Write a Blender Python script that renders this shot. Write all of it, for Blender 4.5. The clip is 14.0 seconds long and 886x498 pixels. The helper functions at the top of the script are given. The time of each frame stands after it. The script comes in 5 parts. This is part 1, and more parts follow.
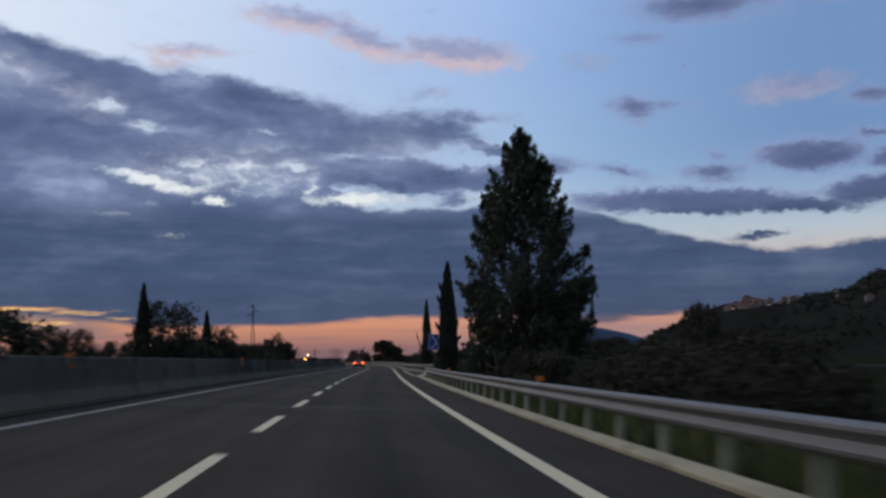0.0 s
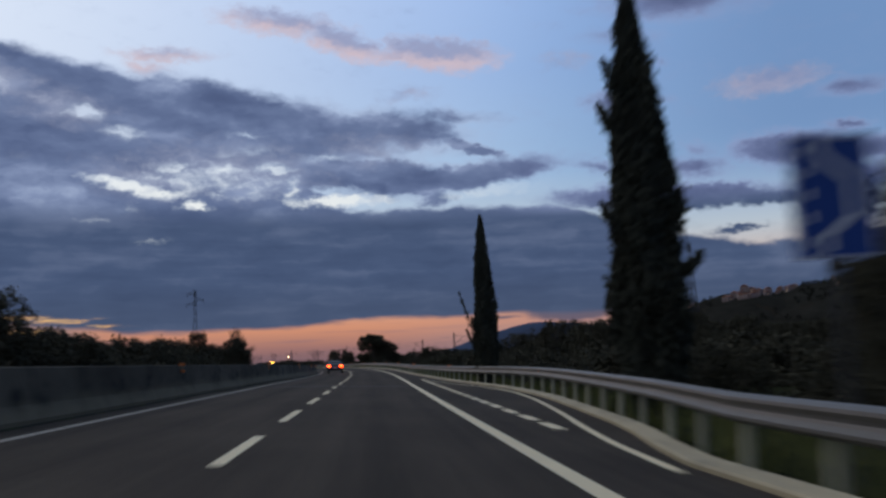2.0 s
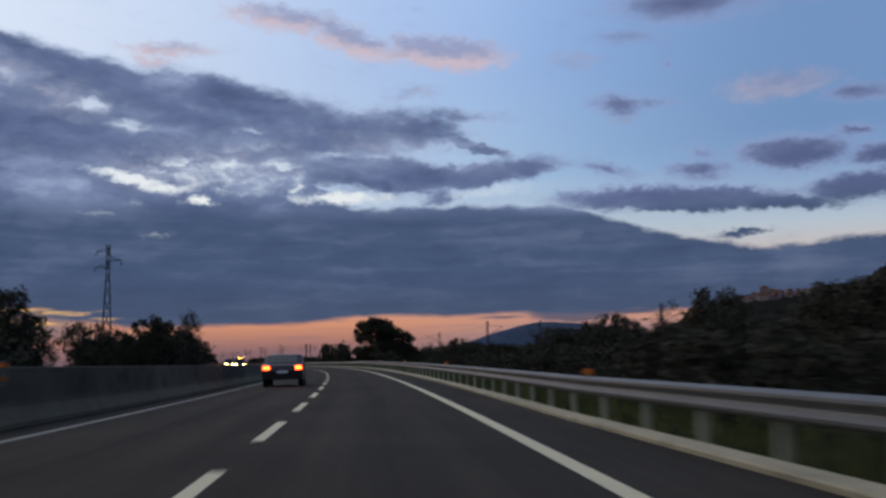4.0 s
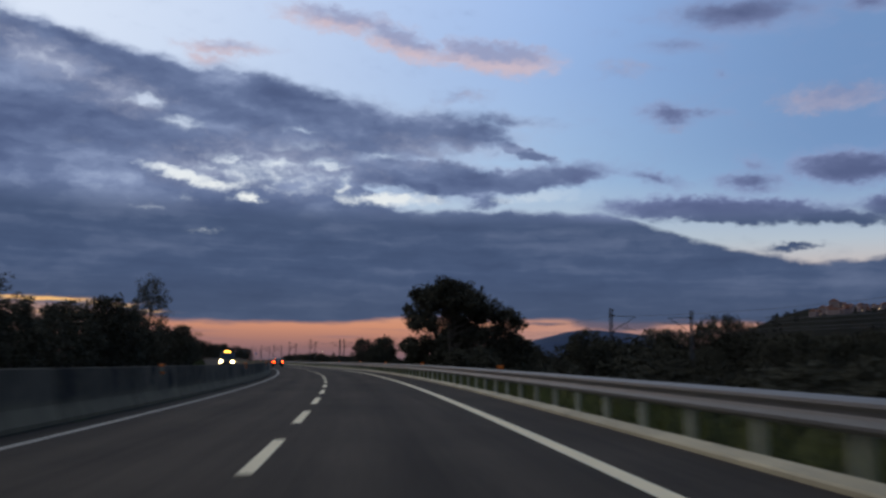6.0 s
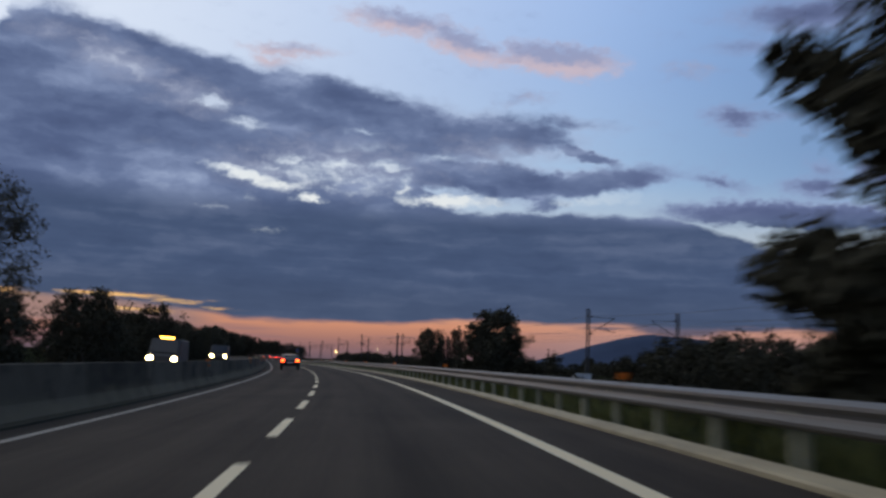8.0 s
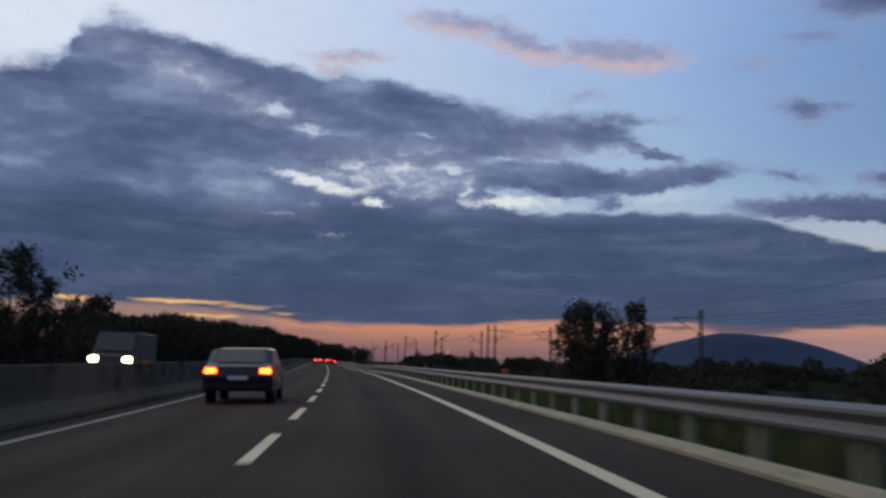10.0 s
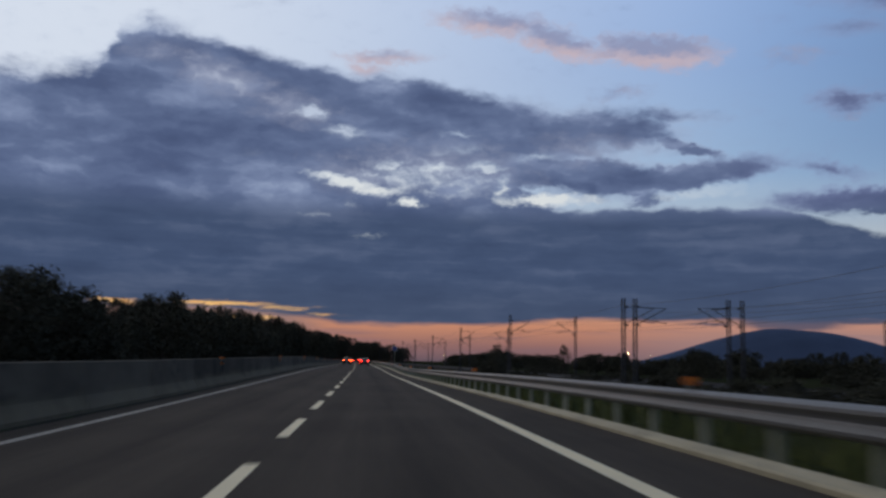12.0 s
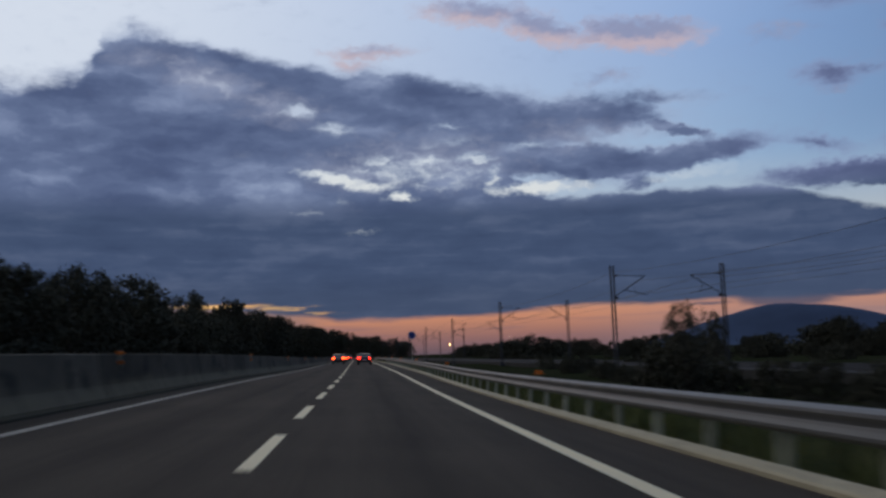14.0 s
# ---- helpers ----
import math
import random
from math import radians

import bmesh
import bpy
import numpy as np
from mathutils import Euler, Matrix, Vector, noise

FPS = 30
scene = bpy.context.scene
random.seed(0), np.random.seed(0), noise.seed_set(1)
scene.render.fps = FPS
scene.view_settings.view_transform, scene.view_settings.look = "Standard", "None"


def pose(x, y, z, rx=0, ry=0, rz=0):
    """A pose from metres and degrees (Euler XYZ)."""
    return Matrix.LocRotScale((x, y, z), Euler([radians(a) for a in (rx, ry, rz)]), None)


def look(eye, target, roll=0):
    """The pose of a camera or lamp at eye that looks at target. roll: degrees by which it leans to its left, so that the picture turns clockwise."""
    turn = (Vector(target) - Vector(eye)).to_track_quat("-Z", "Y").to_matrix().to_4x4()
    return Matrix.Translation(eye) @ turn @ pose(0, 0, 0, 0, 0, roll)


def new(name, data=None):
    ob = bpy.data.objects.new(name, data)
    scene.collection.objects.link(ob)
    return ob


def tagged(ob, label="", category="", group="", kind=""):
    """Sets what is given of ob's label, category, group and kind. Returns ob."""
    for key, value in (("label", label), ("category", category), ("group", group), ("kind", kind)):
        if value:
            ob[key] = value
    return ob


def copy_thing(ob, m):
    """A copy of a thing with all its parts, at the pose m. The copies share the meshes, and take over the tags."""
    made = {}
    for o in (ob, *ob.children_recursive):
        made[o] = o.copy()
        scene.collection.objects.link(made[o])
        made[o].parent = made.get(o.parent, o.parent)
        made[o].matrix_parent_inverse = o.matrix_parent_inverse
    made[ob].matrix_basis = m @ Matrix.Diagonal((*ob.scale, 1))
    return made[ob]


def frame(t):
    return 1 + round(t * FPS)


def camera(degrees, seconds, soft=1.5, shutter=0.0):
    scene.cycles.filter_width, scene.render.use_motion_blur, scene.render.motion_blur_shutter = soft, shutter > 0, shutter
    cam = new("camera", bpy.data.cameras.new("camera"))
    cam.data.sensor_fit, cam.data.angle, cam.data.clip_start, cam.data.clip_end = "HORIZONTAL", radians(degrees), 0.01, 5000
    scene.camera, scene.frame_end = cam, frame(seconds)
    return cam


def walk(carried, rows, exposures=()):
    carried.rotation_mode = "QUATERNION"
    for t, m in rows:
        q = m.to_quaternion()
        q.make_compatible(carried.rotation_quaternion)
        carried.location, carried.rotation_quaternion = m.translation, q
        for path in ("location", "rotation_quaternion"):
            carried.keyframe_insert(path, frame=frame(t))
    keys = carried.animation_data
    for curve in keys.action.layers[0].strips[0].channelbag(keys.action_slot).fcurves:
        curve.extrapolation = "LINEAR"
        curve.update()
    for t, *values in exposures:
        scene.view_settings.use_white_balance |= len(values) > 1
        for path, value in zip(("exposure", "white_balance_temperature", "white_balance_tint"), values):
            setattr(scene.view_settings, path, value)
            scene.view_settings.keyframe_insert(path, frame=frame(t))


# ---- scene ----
cam = camera(52.41, 14.0, soft=2.8, shutter=0.5)
# seconds, x, y, z, pitch, roll, yaw
ROWS = (
    (0.0, 1.653, 0.007, 1.048, 7.07, 0.84, -4.93),
    (0.5, 1.641, 15.745, 1.046, 6.94, 2.19, -5.33),
    (1.0, 1.798, 31.635, 1.045, 6.92, 2.43, -5.47),
    (1.5, 1.970, 47.804, 1.048, 7.11, 2.19, -5.71),
    (2.0, 2.245, 64.080, 1.050, 7.03, 2.22, -5.87),
    (2.5, 2.600, 80.409, 1.054, 6.99, 1.54, -6.05),
    (3.0, 3.012, 96.613, 1.057, 6.86, 2.03, -6.03),
    (3.5, 3.370, 112.805, 1.065, 6.91, 1.75, -6.05),
    (4.0, 3.594, 128.871, 1.083, 6.96, 1.19, -5.78),
    (4.5, 3.662, 144.842, 1.105, 7.01, 0.36, -5.23),
    (5.0, 3.588, 160.746, 1.122, 7.06, -0.44, -4.62),
    (5.5, 3.437, 176.615, 1.134, 7.11, -1.13, -4.03),
    (6.0, 3.158, 192.466, 1.145, 7.20, -1.06, -3.23),
    (6.5, 2.709, 208.342, 1.156, 7.29, -1.09, -2.48),
    (7.0, 1.931, 224.117, 1.161, 7.37, -1.70, -1.65),
    (7.5, 1.041, 239.880, 1.169, 7.10, -1.66, -0.57),
    (8.0, -0.261, 255.714, 1.170, 7.22, -2.29, 0.40),
    (8.5, -1.816, 271.486, 1.169, 7.31, -1.52, 1.58),
    (9.0, -3.679, 287.218, 1.168, 7.27, -1.59, 2.64),
    (9.5, -5.803, 302.902, 1.166, 7.24, -1.62, 3.65),
    (10.0, -8.194, 318.583, 1.162, 7.21, -1.58, 4.59),
    (10.5, -10.854, 334.309, 1.156, 7.17, -1.41, 5.46),
    (11.0, -13.787, 350.125, 1.147, 7.14, -1.18, 6.23),
    (11.5, -16.972, 365.940, 1.141, 7.11, -1.15, 6.84),
    (12.0, -20.162, 381.817, 1.141, 7.10, -1.12, 6.95),
    (12.5, -23.512, 397.549, 1.135, 7.19, -0.76, 6.93),
    (13.0, -26.798, 413.354, 1.119, 7.17, 0.38, 7.03),
    (13.5, -30.029, 429.150, 1.095, 6.89, 1.18, 7.15),
    (14.0, -33.390, 444.802, 1.076, 6.63, 1.82, 6.95),
)
walk(cam, [(t, pose(x, y, z, 90 + tilt, lean, turn)) for t, x, y, z, tilt, lean, turn in ROWS], ((0.0, 0.09, 6850, 10), (6.5, 0.09, 6850, 10), (8.7, 0.03, 6850, 10), (12.0, -0.1, 6850, 10), (14.0, -0.12, 6850, 10)))
KNOT = 40.0
HEADING = (1.48, 0.25, -0.66, -1.35, -1.35, 0.07, 1.77, 4.07, 6.80, 9.26, 11.14, 11.65, 12.03, 12.01, 12.47, 12.45, 12.45, 12.45, 12.45)
BANK = (1.67, 2.60, 2.57, 2.32, 1.85, 0.11, -1.29, -2.08, -2.06, -1.71, -0.88, -0.59, 1.87, 3.66, 1.94, 0.94, 0.72, 0.75, 0.80)
# ---- road ----
# The dashed lane line is the road's axis: heading and cross fall are given every KNOT metres from -40 m.


def knots(values, s):
    v = np.array(values)
    u = np.clip((np.asarray(s, float) + 40.0) / KNOT, 0, len(v) - 1.0001)
    i = u.astype(int)
    f = u - i

    def at(j):
        return v[np.clip(j, 0, len(v) - 1)]

    a, b, c, d = at(i - 1), at(i), at(i + 1), at(i + 2)
    return 0.5 * (2 * b + (c - a) * f + (2 * a - 5 * b + 4 * c - d) * f ** 2 + (3 * b - a - 3 * c + d) * f ** 3)


S_FROM, S_TO = -160.0, 1100.0
AXIS_S = np.arange(S_FROM, S_TO + 1)
AXIS_A = np.radians(knots(HEADING, AXIS_S))
mid = (AXIS_A[1:] + AXIS_A[:-1]) / 2
AXIS_X = np.concatenate([[0], np.cumsum(-np.sin(mid))])
AXIS_Y = np.concatenate([[0], np.cumsum(np.cos(mid))])
ZERO = int(-S_FROM)
AXIS_X, AXIS_Y = AXIS_X - AXIS_X[ZERO], AXIS_Y - AXIS_Y[ZERO]
AXIS_T = np.tan(np.radians(knots(BANK, AXIS_S)))


def spot(s, lat, up=0.0):
    """World place of points at s along the axis, lat to its right, up over the road surface."""
    s, lat, up = np.broadcast_arrays(np.asarray(s, float), np.asarray(lat, float), np.asarray(up, float))
    a = np.interp(s, AXIS_S, AXIS_A)
    x = np.interp(s, AXIS_S, AXIS_X) + lat * np.cos(a)
    y = np.interp(s, AXIS_S, AXIS_Y) + lat * np.sin(a)
    tilt = np.interp(s, AXIS_S, AXIS_T)
    return np.stack([x, y, up - np.clip(lat, -13, 9) * tilt], -1)


def heading(s):
    return math.degrees(float(np.interp(s, AXIS_S, AXIS_A)))


def cross(s):
    return math.degrees(math.atan(float(np.interp(s, AXIS_S, AXIS_T))))


def on_road(s, lat, up=0.0, turn=0.0):
    """Pose on the road surface, y along the road, tilted with its cross fall."""
    x, y, z = spot(s, lat, up)
    return pose(x, y, z, 0, cross(s), heading(s) + turn)


def upright(s, lat, up=0.0, turn=0.0):
    x, y, z = spot(s, lat, up)
    return pose(x, y, z, 0, 0, heading(s) + turn)


def lat_of(x, y):
    """Nearest s and lat of world points (arrays)."""
    s = np.interp(y, AXIS_Y, AXIS_S)
    for _ in range(4):
        a = np.interp(s, AXIS_S, AXIS_A)
        dx, dy = x - np.interp(s, AXIS_S, AXIS_X), y - np.interp(s, AXIS_S, AXIS_Y)
        s = np.clip(s + -dx * np.sin(a) + dy * np.cos(a), S_FROM, S_TO)
    a = np.interp(s, AXIS_S, AXIS_A)
    dx, dy = x - np.interp(s, AXIS_S, AXIS_X), y - np.interp(s, AXIS_S, AXIS_Y)
    return s, dx * np.cos(a) + dy * np.sin(a)


def step(x, a, b):
    u = np.clip((x - a) / (b - a), 0, 1)
    return u * u * (3 - 2 * u)


def ground_z(x, y):
    """Height of the land beside the road, an array or a number."""
    x, y = np.asarray(x, float), np.asarray(y, float)
    s, lat = lat_of(x, y)
    tilt = np.interp(s, AXIS_S, AXIS_T)
    edge = -np.clip(lat, -13, 9) * tilt
    off = np.maximum(lat - 6.0 - layby(s), 0) + np.maximum(-13.2 - lat, 0)
    fall = step(off, 0.0, 10.0)
    inner = (lat > -13.2) & (lat < 6.0 + layby(s))
    base = edge * (1 - fall) + fall * (-1.2) - 0.06 - 0.3 * inner
    roll = 0.25 * np.sin(x * 0.071 + y * 0.043) * np.sin(y * 0.057 - x * 0.031) * fall
    return base + roll


def layby(s):
    """How far the kerb steps out for the lay-by: a short entry and a long way back."""
    return np.interp(s, (74, 76, 79, 82, 85, 90, 95, 101, 106, 110, 116, 124, 134, 146), (0, 0.25, 0.75, 1.0, 1.25, 1.65, 1.85, 1.85, 1.6, 1.3, 0.95, 0.6, 0.3, 0))


def rail_out(s):
    """How far the guard rail steps out round the lay-by."""
    return np.interp(s, (68, 74, 79, 85, 90, 95, 101, 106, 108, 112, 120, 132, 146), (0, 0.2, 0.85, 1.35, 1.72, 1.95, 1.95, 1.7, 1.55, 1.3, 0.9, 0.45, 0))


# ---- world and sun ----
world = bpy.data.worlds.new("dusk_sky")
scene.world = world
world.use_nodes = True
wt = world.node_tree
wt.nodes.clear()


class Tree:
    """Short hand for wiring nodes."""

    def __init__(self, tree):
        self.t = tree

    def add(self, kind, **kw):
        n = self.t.nodes.new(kind)
        for k, v in kw.items():
            if k == "op":
                n.operation = v
            elif k == "blend":
                n.blend_type = v
        return n

    def wire(self, a, b):
        self.t.links.new(a, b)

    def put(self, sock, v):
        if isinstance(v, (int, float, tuple, list)):
            sock.default_value = v
        else:
            self.wire(v, sock)

    def math(self, op, a, b=0.0, c=0.0):
        n = self.add("ShaderNodeMath", op=op)
        for i, v in enumerate((a, b, c)):
            self.put(n.inputs[i], v)
        return n.outputs[0]

    def smooth(self, v, a, b, lo=0.0, hi=1.0):
        n = self.t.nodes.new("ShaderNodeMapRange")
        n.interpolation_type = "SMOOTHSTEP"
        for i, q in enumerate((v, a, b, lo, hi)):
            self.put(n.inputs[i], q)
        return n.outputs[0]

    def noise(self, vec, scale, detail=4.0, rough=0.55, dist=0.0):
        n = self.t.nodes.new("ShaderNodeTexNoise")
        if vec is not None:
            self.wire(vec, n.inputs["Vector"])
        n.inputs["Scale"].default_value = scale
        n.inputs["Detail"].default_value = detail
        n.inputs["Roughness"].default_value = rough
        n.inputs["Distortion"].default_value = dist
        return n.outputs["Fac"], n.outputs["Color"]

    def ramp(self, v, stops):
        n = self.t.nodes.new("ShaderNodeValToRGB")
        el = n.color_ramp.elements
        while len(el) < len(stops):
            el.new(0.5)
        for e, (p, c) in zip(el, stops):
            e.position, e.color = p, (*c, 1)
        self.put(n.inputs[0], v)
        return n.outputs[0]

    def mix(self, f, a, b, blend="MIX"):
        n = self.add("ShaderNodeMix", blend=blend)
        n.data_type = "RGBA"
        self.put(n.inputs[0], f)
        for s, v in ((n.inputs[6], a), (n.inputs[7], b)):
            self.put(s, (*v, 1) if isinstance(v, tuple) and len(v) == 3 else v)
        return n.outputs[2]

    def xyz(self, x, y, z):
        n = self.t.nodes.new("ShaderNodeCombineXYZ")
        for i, v in enumerate((x, y, z)):
            self.put(n.inputs[i], v)
        return n.outputs[0]

    def vmath(self, op, a, b):
        n = self.add("ShaderNodeVectorMath", op=op)
        self.put(n.inputs[0], a)
        self.put(n.inputs[1], b)
        return n.outputs[0]


def srgb(r, g, b):
    return tuple((c / 255 / 12.92) if c < 10.3 else ((c / 255 + 0.055) / 1.055) ** 2.4 for c in (r, g, b))


w = Tree(wt)
way = wt.nodes.new("ShaderNodeTexCoord").outputs["Generated"]
sep = wt.nodes.new("ShaderNodeSeparateXYZ")
w.wire(way, sep.inputs[0])
az = w.math("MULTIPLY", w.math("ARCTAN2", w.math("MULTIPLY", sep.outputs[0], -1.0), sep.outputs[1]), 57.2958)
el = w.math("MULTIPLY", w.math("ARCSINE", sep.outputs[2]), 57.2958)
flat = w.xyz(az, el, 0.0)
# soft edges: two scales of gentle warp, longer sideways than upwards
stretch = w.vmath("MULTIPLY", flat, (0.55, 1.0, 1.0))
_, warp_a = w.noise(stretch, 0.36, 2.0, 0.5)
_, warp_b = w.noise(stretch, 1.25, 5.0, 0.55)
bend = w.vmath("ADD", w.vmath("MULTIPLY", w.vmath("SUBTRACT", warp_a, (0.5, 0.5, 0.5)), (1.6, 0.7, 0.0)),
               w.vmath("MULTIPLY", w.vmath("SUBTRACT", warp_b, (0.5, 0.5, 0.5)), (1.9, 0.85, 0.0)))
bent = w.vmath("ADD", flat, bend)
mild = w.vmath("ADD", flat, w.vmath("MULTIPLY", bend, (0.5, 0.35, 0.0)))
_, warp_c = w.noise(w.vmath("MULTIPLY", flat, (0.7, 1.2, 1.0)), 1.7, 5.0, 0.6)
torn = w.vmath("ADD", mild, w.vmath("MULTIPLY", w.vmath("SUBTRACT", warp_c, (0.5, 0.5, 0.5)), (2.0, 1.0, 0.0)))
sep2 = wt.nodes.new("ShaderNodeSeparateXYZ")
w.wire(bent, sep2.inputs[0])
b_az, b_el = sep2.outputs[0], sep2.outputs[1]


def cloud(a, e, wide, high, turn, weight, field, coords=None):
    """One soft elliptic cloud or gap at azimuth a and elevation e (degrees), joined to a density field."""
    m = wt.nodes.new("ShaderNodeMapping")
    m.vector_type = "TEXTURE"
    w.wire(coords or bent, m.inputs[0])
    m.inputs["Location"].default_value = (a, e, 0)
    m.inputs["Rotation"].default_value = (0, 0, radians(-turn))
    m.inputs["Scale"].default_value = (wide * 1.4, high * 1.4, 1)
    g = wt.nodes.new("ShaderNodeTexGradient")
    g.gradient_type = "SPHERICAL"
    w.wire(m.outputs[0], g.inputs[0])
    v = w.math("MULTIPLY", g.outputs["Fac"], weight)
    return v if field is None else w.math("MAXIMUM", field, v)


def curve(v, pairs, lo, hi):
    """A height (up to 30 degrees) over azimuth, from a few pairs."""
    u = w.math("DIVIDE", w.math("SUBTRACT", v, lo), hi - lo)
    r = w.ramp(u, [((a - lo) / (hi - lo), (e / 30,) * 3) for a, e in pairs])
    return w.math("MULTIPLY", r, 30.0)


def field(spots, coords=None):
    out = None
    for one in spots:
        out = cloud(*one, out, coords)
    return out


# the great cloud: its upper edge over azimuth, and its level base over the horizon
top = curve(b_az, ((-60, 7.0), (-31.4, 6.8), (-26.0, 6.5), (-23.1, 7.1), (-19.9, 7.7), (-17.5, 8.4), (-15.6, 9.0), (-13.7, 9.75), (-7.3, 9.85), (0.0, 9.95),
                   (1.6, 10.8), (5.0, 15.6), (7.0, 17.1), (9.5, 17.95), (11.4, 18.65), (12.6, 18.3), (16.1, 18.65), (20.4, 19.4), (23.7, 20.1), (26.0, 20.9),
                   (28.0, 20.2), (28.9, 18.2), (31.9, 17.0), (33.4, 17.3), (60, 14.5)), -60.0, 60.0)
base = curve(az, ((-60, 2.7), (-16, 2.62), (-6, 2.66), (-0.2, 2.64), (2.9, 2.25), (7.2, 2.2), (13.6, 2.25), (19.0, 2.9), (60, 3.0)), -60.0, 60.0)
small = field(((-17.4, 15.5, 2.2, 0.75, -3, 0.62), (-19.5, 15.5, 1.6, 0.5, -3, 0.45), (-22.3, 11.2, 2.1, 0.75, -3, 0.75), (-22.6, 12.2, 1.4, 0.45, -8, 0.4),
               (-27.7, 11.75, 3.1, 1.0, -3, 1.2), (-31.0, 9.5, 3.0, 0.8, 4, 1.1), (-32.5, 11.2, 2.2, 0.7, 0, 0.9), (-31.2, 12.6, 1.4, 0.34, -4, 0.7)), torn)
banks = field(((-20.6, 9.5, 6.6, 0.84, -3, 1.35), (-26.6, 8.95, 4.2, 0.40, -6, 1.0), (-16.5, 11.6, 2.3, 0.5, -14, 0.58), (-8.3, 13.4, 2.9, 0.38, -17, 1.0),
               (-7.1, 11.5, 6.9, 0.86, 6, 1.2), (-1.6, 11.9, 4.6, 1.0, 0, 1.3), (2.6, 12.1, 4.2, 1.1, 0, 1.3), (-5.7, 10.3, 1.2, 0.54, 1, 0.9), (-24.7, 7.3, 1.9, 0.25, 5, 0.9)), torn)
high = field(((-22.0, 21.2, 5.3, 1.2, -4, 0.7), (-18.0, 19.5, 3.1, 0.55, -4, 0.42), (-29.4, 21.0, 2.0, 0.6, -8, 0.6), (-20.6, 17.8, 0.8, 0.35, -4, 0.4),
              (-21.0, 15.4, 0.7, 0.24, -4, 0.3), (-31.6, 14.8, 2.2, 0.55, 0, 0.65)))
lobe = field(((-2.8, 14.6, 5.4, 1.35, -5, 0.95), (-7.0, 15.3, 3.6, 0.5, -5, 0.6), (2.6, 14.4, 6.6, 1.8, -6, 1.3), (4.6, 13.4, 4.0, 1.8, 0, 1.3), (9.0, 16.3, 6.0, 1.3, -7, 1.3)))
rose = field(((3.7, 21.1, 4.2, 0.85, -6, 0.8), (-0.3, 19.9, 3.3, 0.85, -15, 0.95), (-6.4, 19.2, 4.0, 1.03, -5, 1.05), (11.2, 19.0, 3.1, 0.5, 2, 0.7), (12.2, 18.2, 1.4, 0.5, 6, 0.6)), torn)
dusky = field(((-27.0, 15.8, 3.4, 0.86, 1, 0.95), (-17.6, 14.6, 1.2, 0.33, -3, 0.5), (-14.5, 18.3, 2.1, 0.75, -2, 0.4), (-4.2, 16.9, 2.6, 0.5, 1, 0.45)), torn)
gaps = field(((13.4, 11.2, 3.0, 0.40, -9, 1.0), (11.4, 10.75, 1.7, 0.40, -5, 1.0), (9.4, 10.0, 1.0, 0.3, -1, 1.1), (8.4, 11.5, 5.4, 1.25, -4, 0.52), (0.4, 10.25, 3.3, 0.38, 1, 1.15),
              (-10.3, 10.7, 3.8, 0.46, 4, 1.0), (4.7, 12.4, 1.4, 0.34, -2, 0.95), (10.5, 12.4, 1.3, 0.36, 8, 0.8), (3.4, 11.1, 0.6, 0.8, 12, 0.75), (7.6, 12.2, 1.2, 0.42, 3, 0.6)), torn)
weak = field(((15.9, 15.4, 1.5, 0.55, -4, 0.85), (13.5, 14.3, 1.5, 0.5, 0, 0.72), (6.3, 14.3, 1.3, 0.28, -3, 0.6), (1.0, 13.0, 2.3, 0.38, 2, 0.55), (15.3, 9.1, 2.0, 0.16, 4, 0.36),
              (11.9, 7.8, 1.5, 0.17, 5, 0.42), (7.3, 13.2, 1.4, 0.28, 3, 0.45), (20.1, 12.5, 1.9, 0.4, 9, 0.24), (5.8, 13.4, 2.2, 0.4, 0, 0.45), (13.0, 9.9, 0.8, 0.3, 0, 0.4)), torn)
open_east = field(((-20.4, 8.4, 3.2, 0.42, -8, 1.0), (-25.6, 8.0, 3.7, 0.58, -4, 1.2), (-28.9, 7.7, 3.6, 0.62, -4, 1.1), (-33, 8.0, 3.0, 0.6, 3, 1.0)), torn)
pale = field(((21.5, 17.1, 3.6, 1.2, -13, 1.0), (17.0, 15.6, 3.8, 1.15, -7, 0.85), (7.3, 12.2, 6.7, 1.93, -3, 0.9), (-2.1, 13.4, 4.4, 1.2, -2, 0.7), (25.5, 18.2, 2.4, 0.9, 0, 0.7), (14.6, 9.2, 4.0, 0.5, 4, 0.5), (11.8, 11.6, 5.0, 1.3, -6, 0.85)))
streaks = field(((21.2, 3.3, 3.4, 0.22, 1, 1.0), (17.0, 3.05, 2.2, 0.22, 2, 0.8), (19.3, 2.4, 3.0, 0.2, 0, 0.7), (14.7, 2.7, 1.8, 0.16, 1, 0.6), (27.0, 3.2, 3.4, 0.22, 0, 0.9)), mild)
cap = field(((-14.2, 2.65, 3.2, 0.55, 0, 1.0), (-17.5, 2.75, 2.6, 0.22, 0, 0.8), (-9.6, 2.55, 2.4, 0.16, 0, 0.6)), mild)

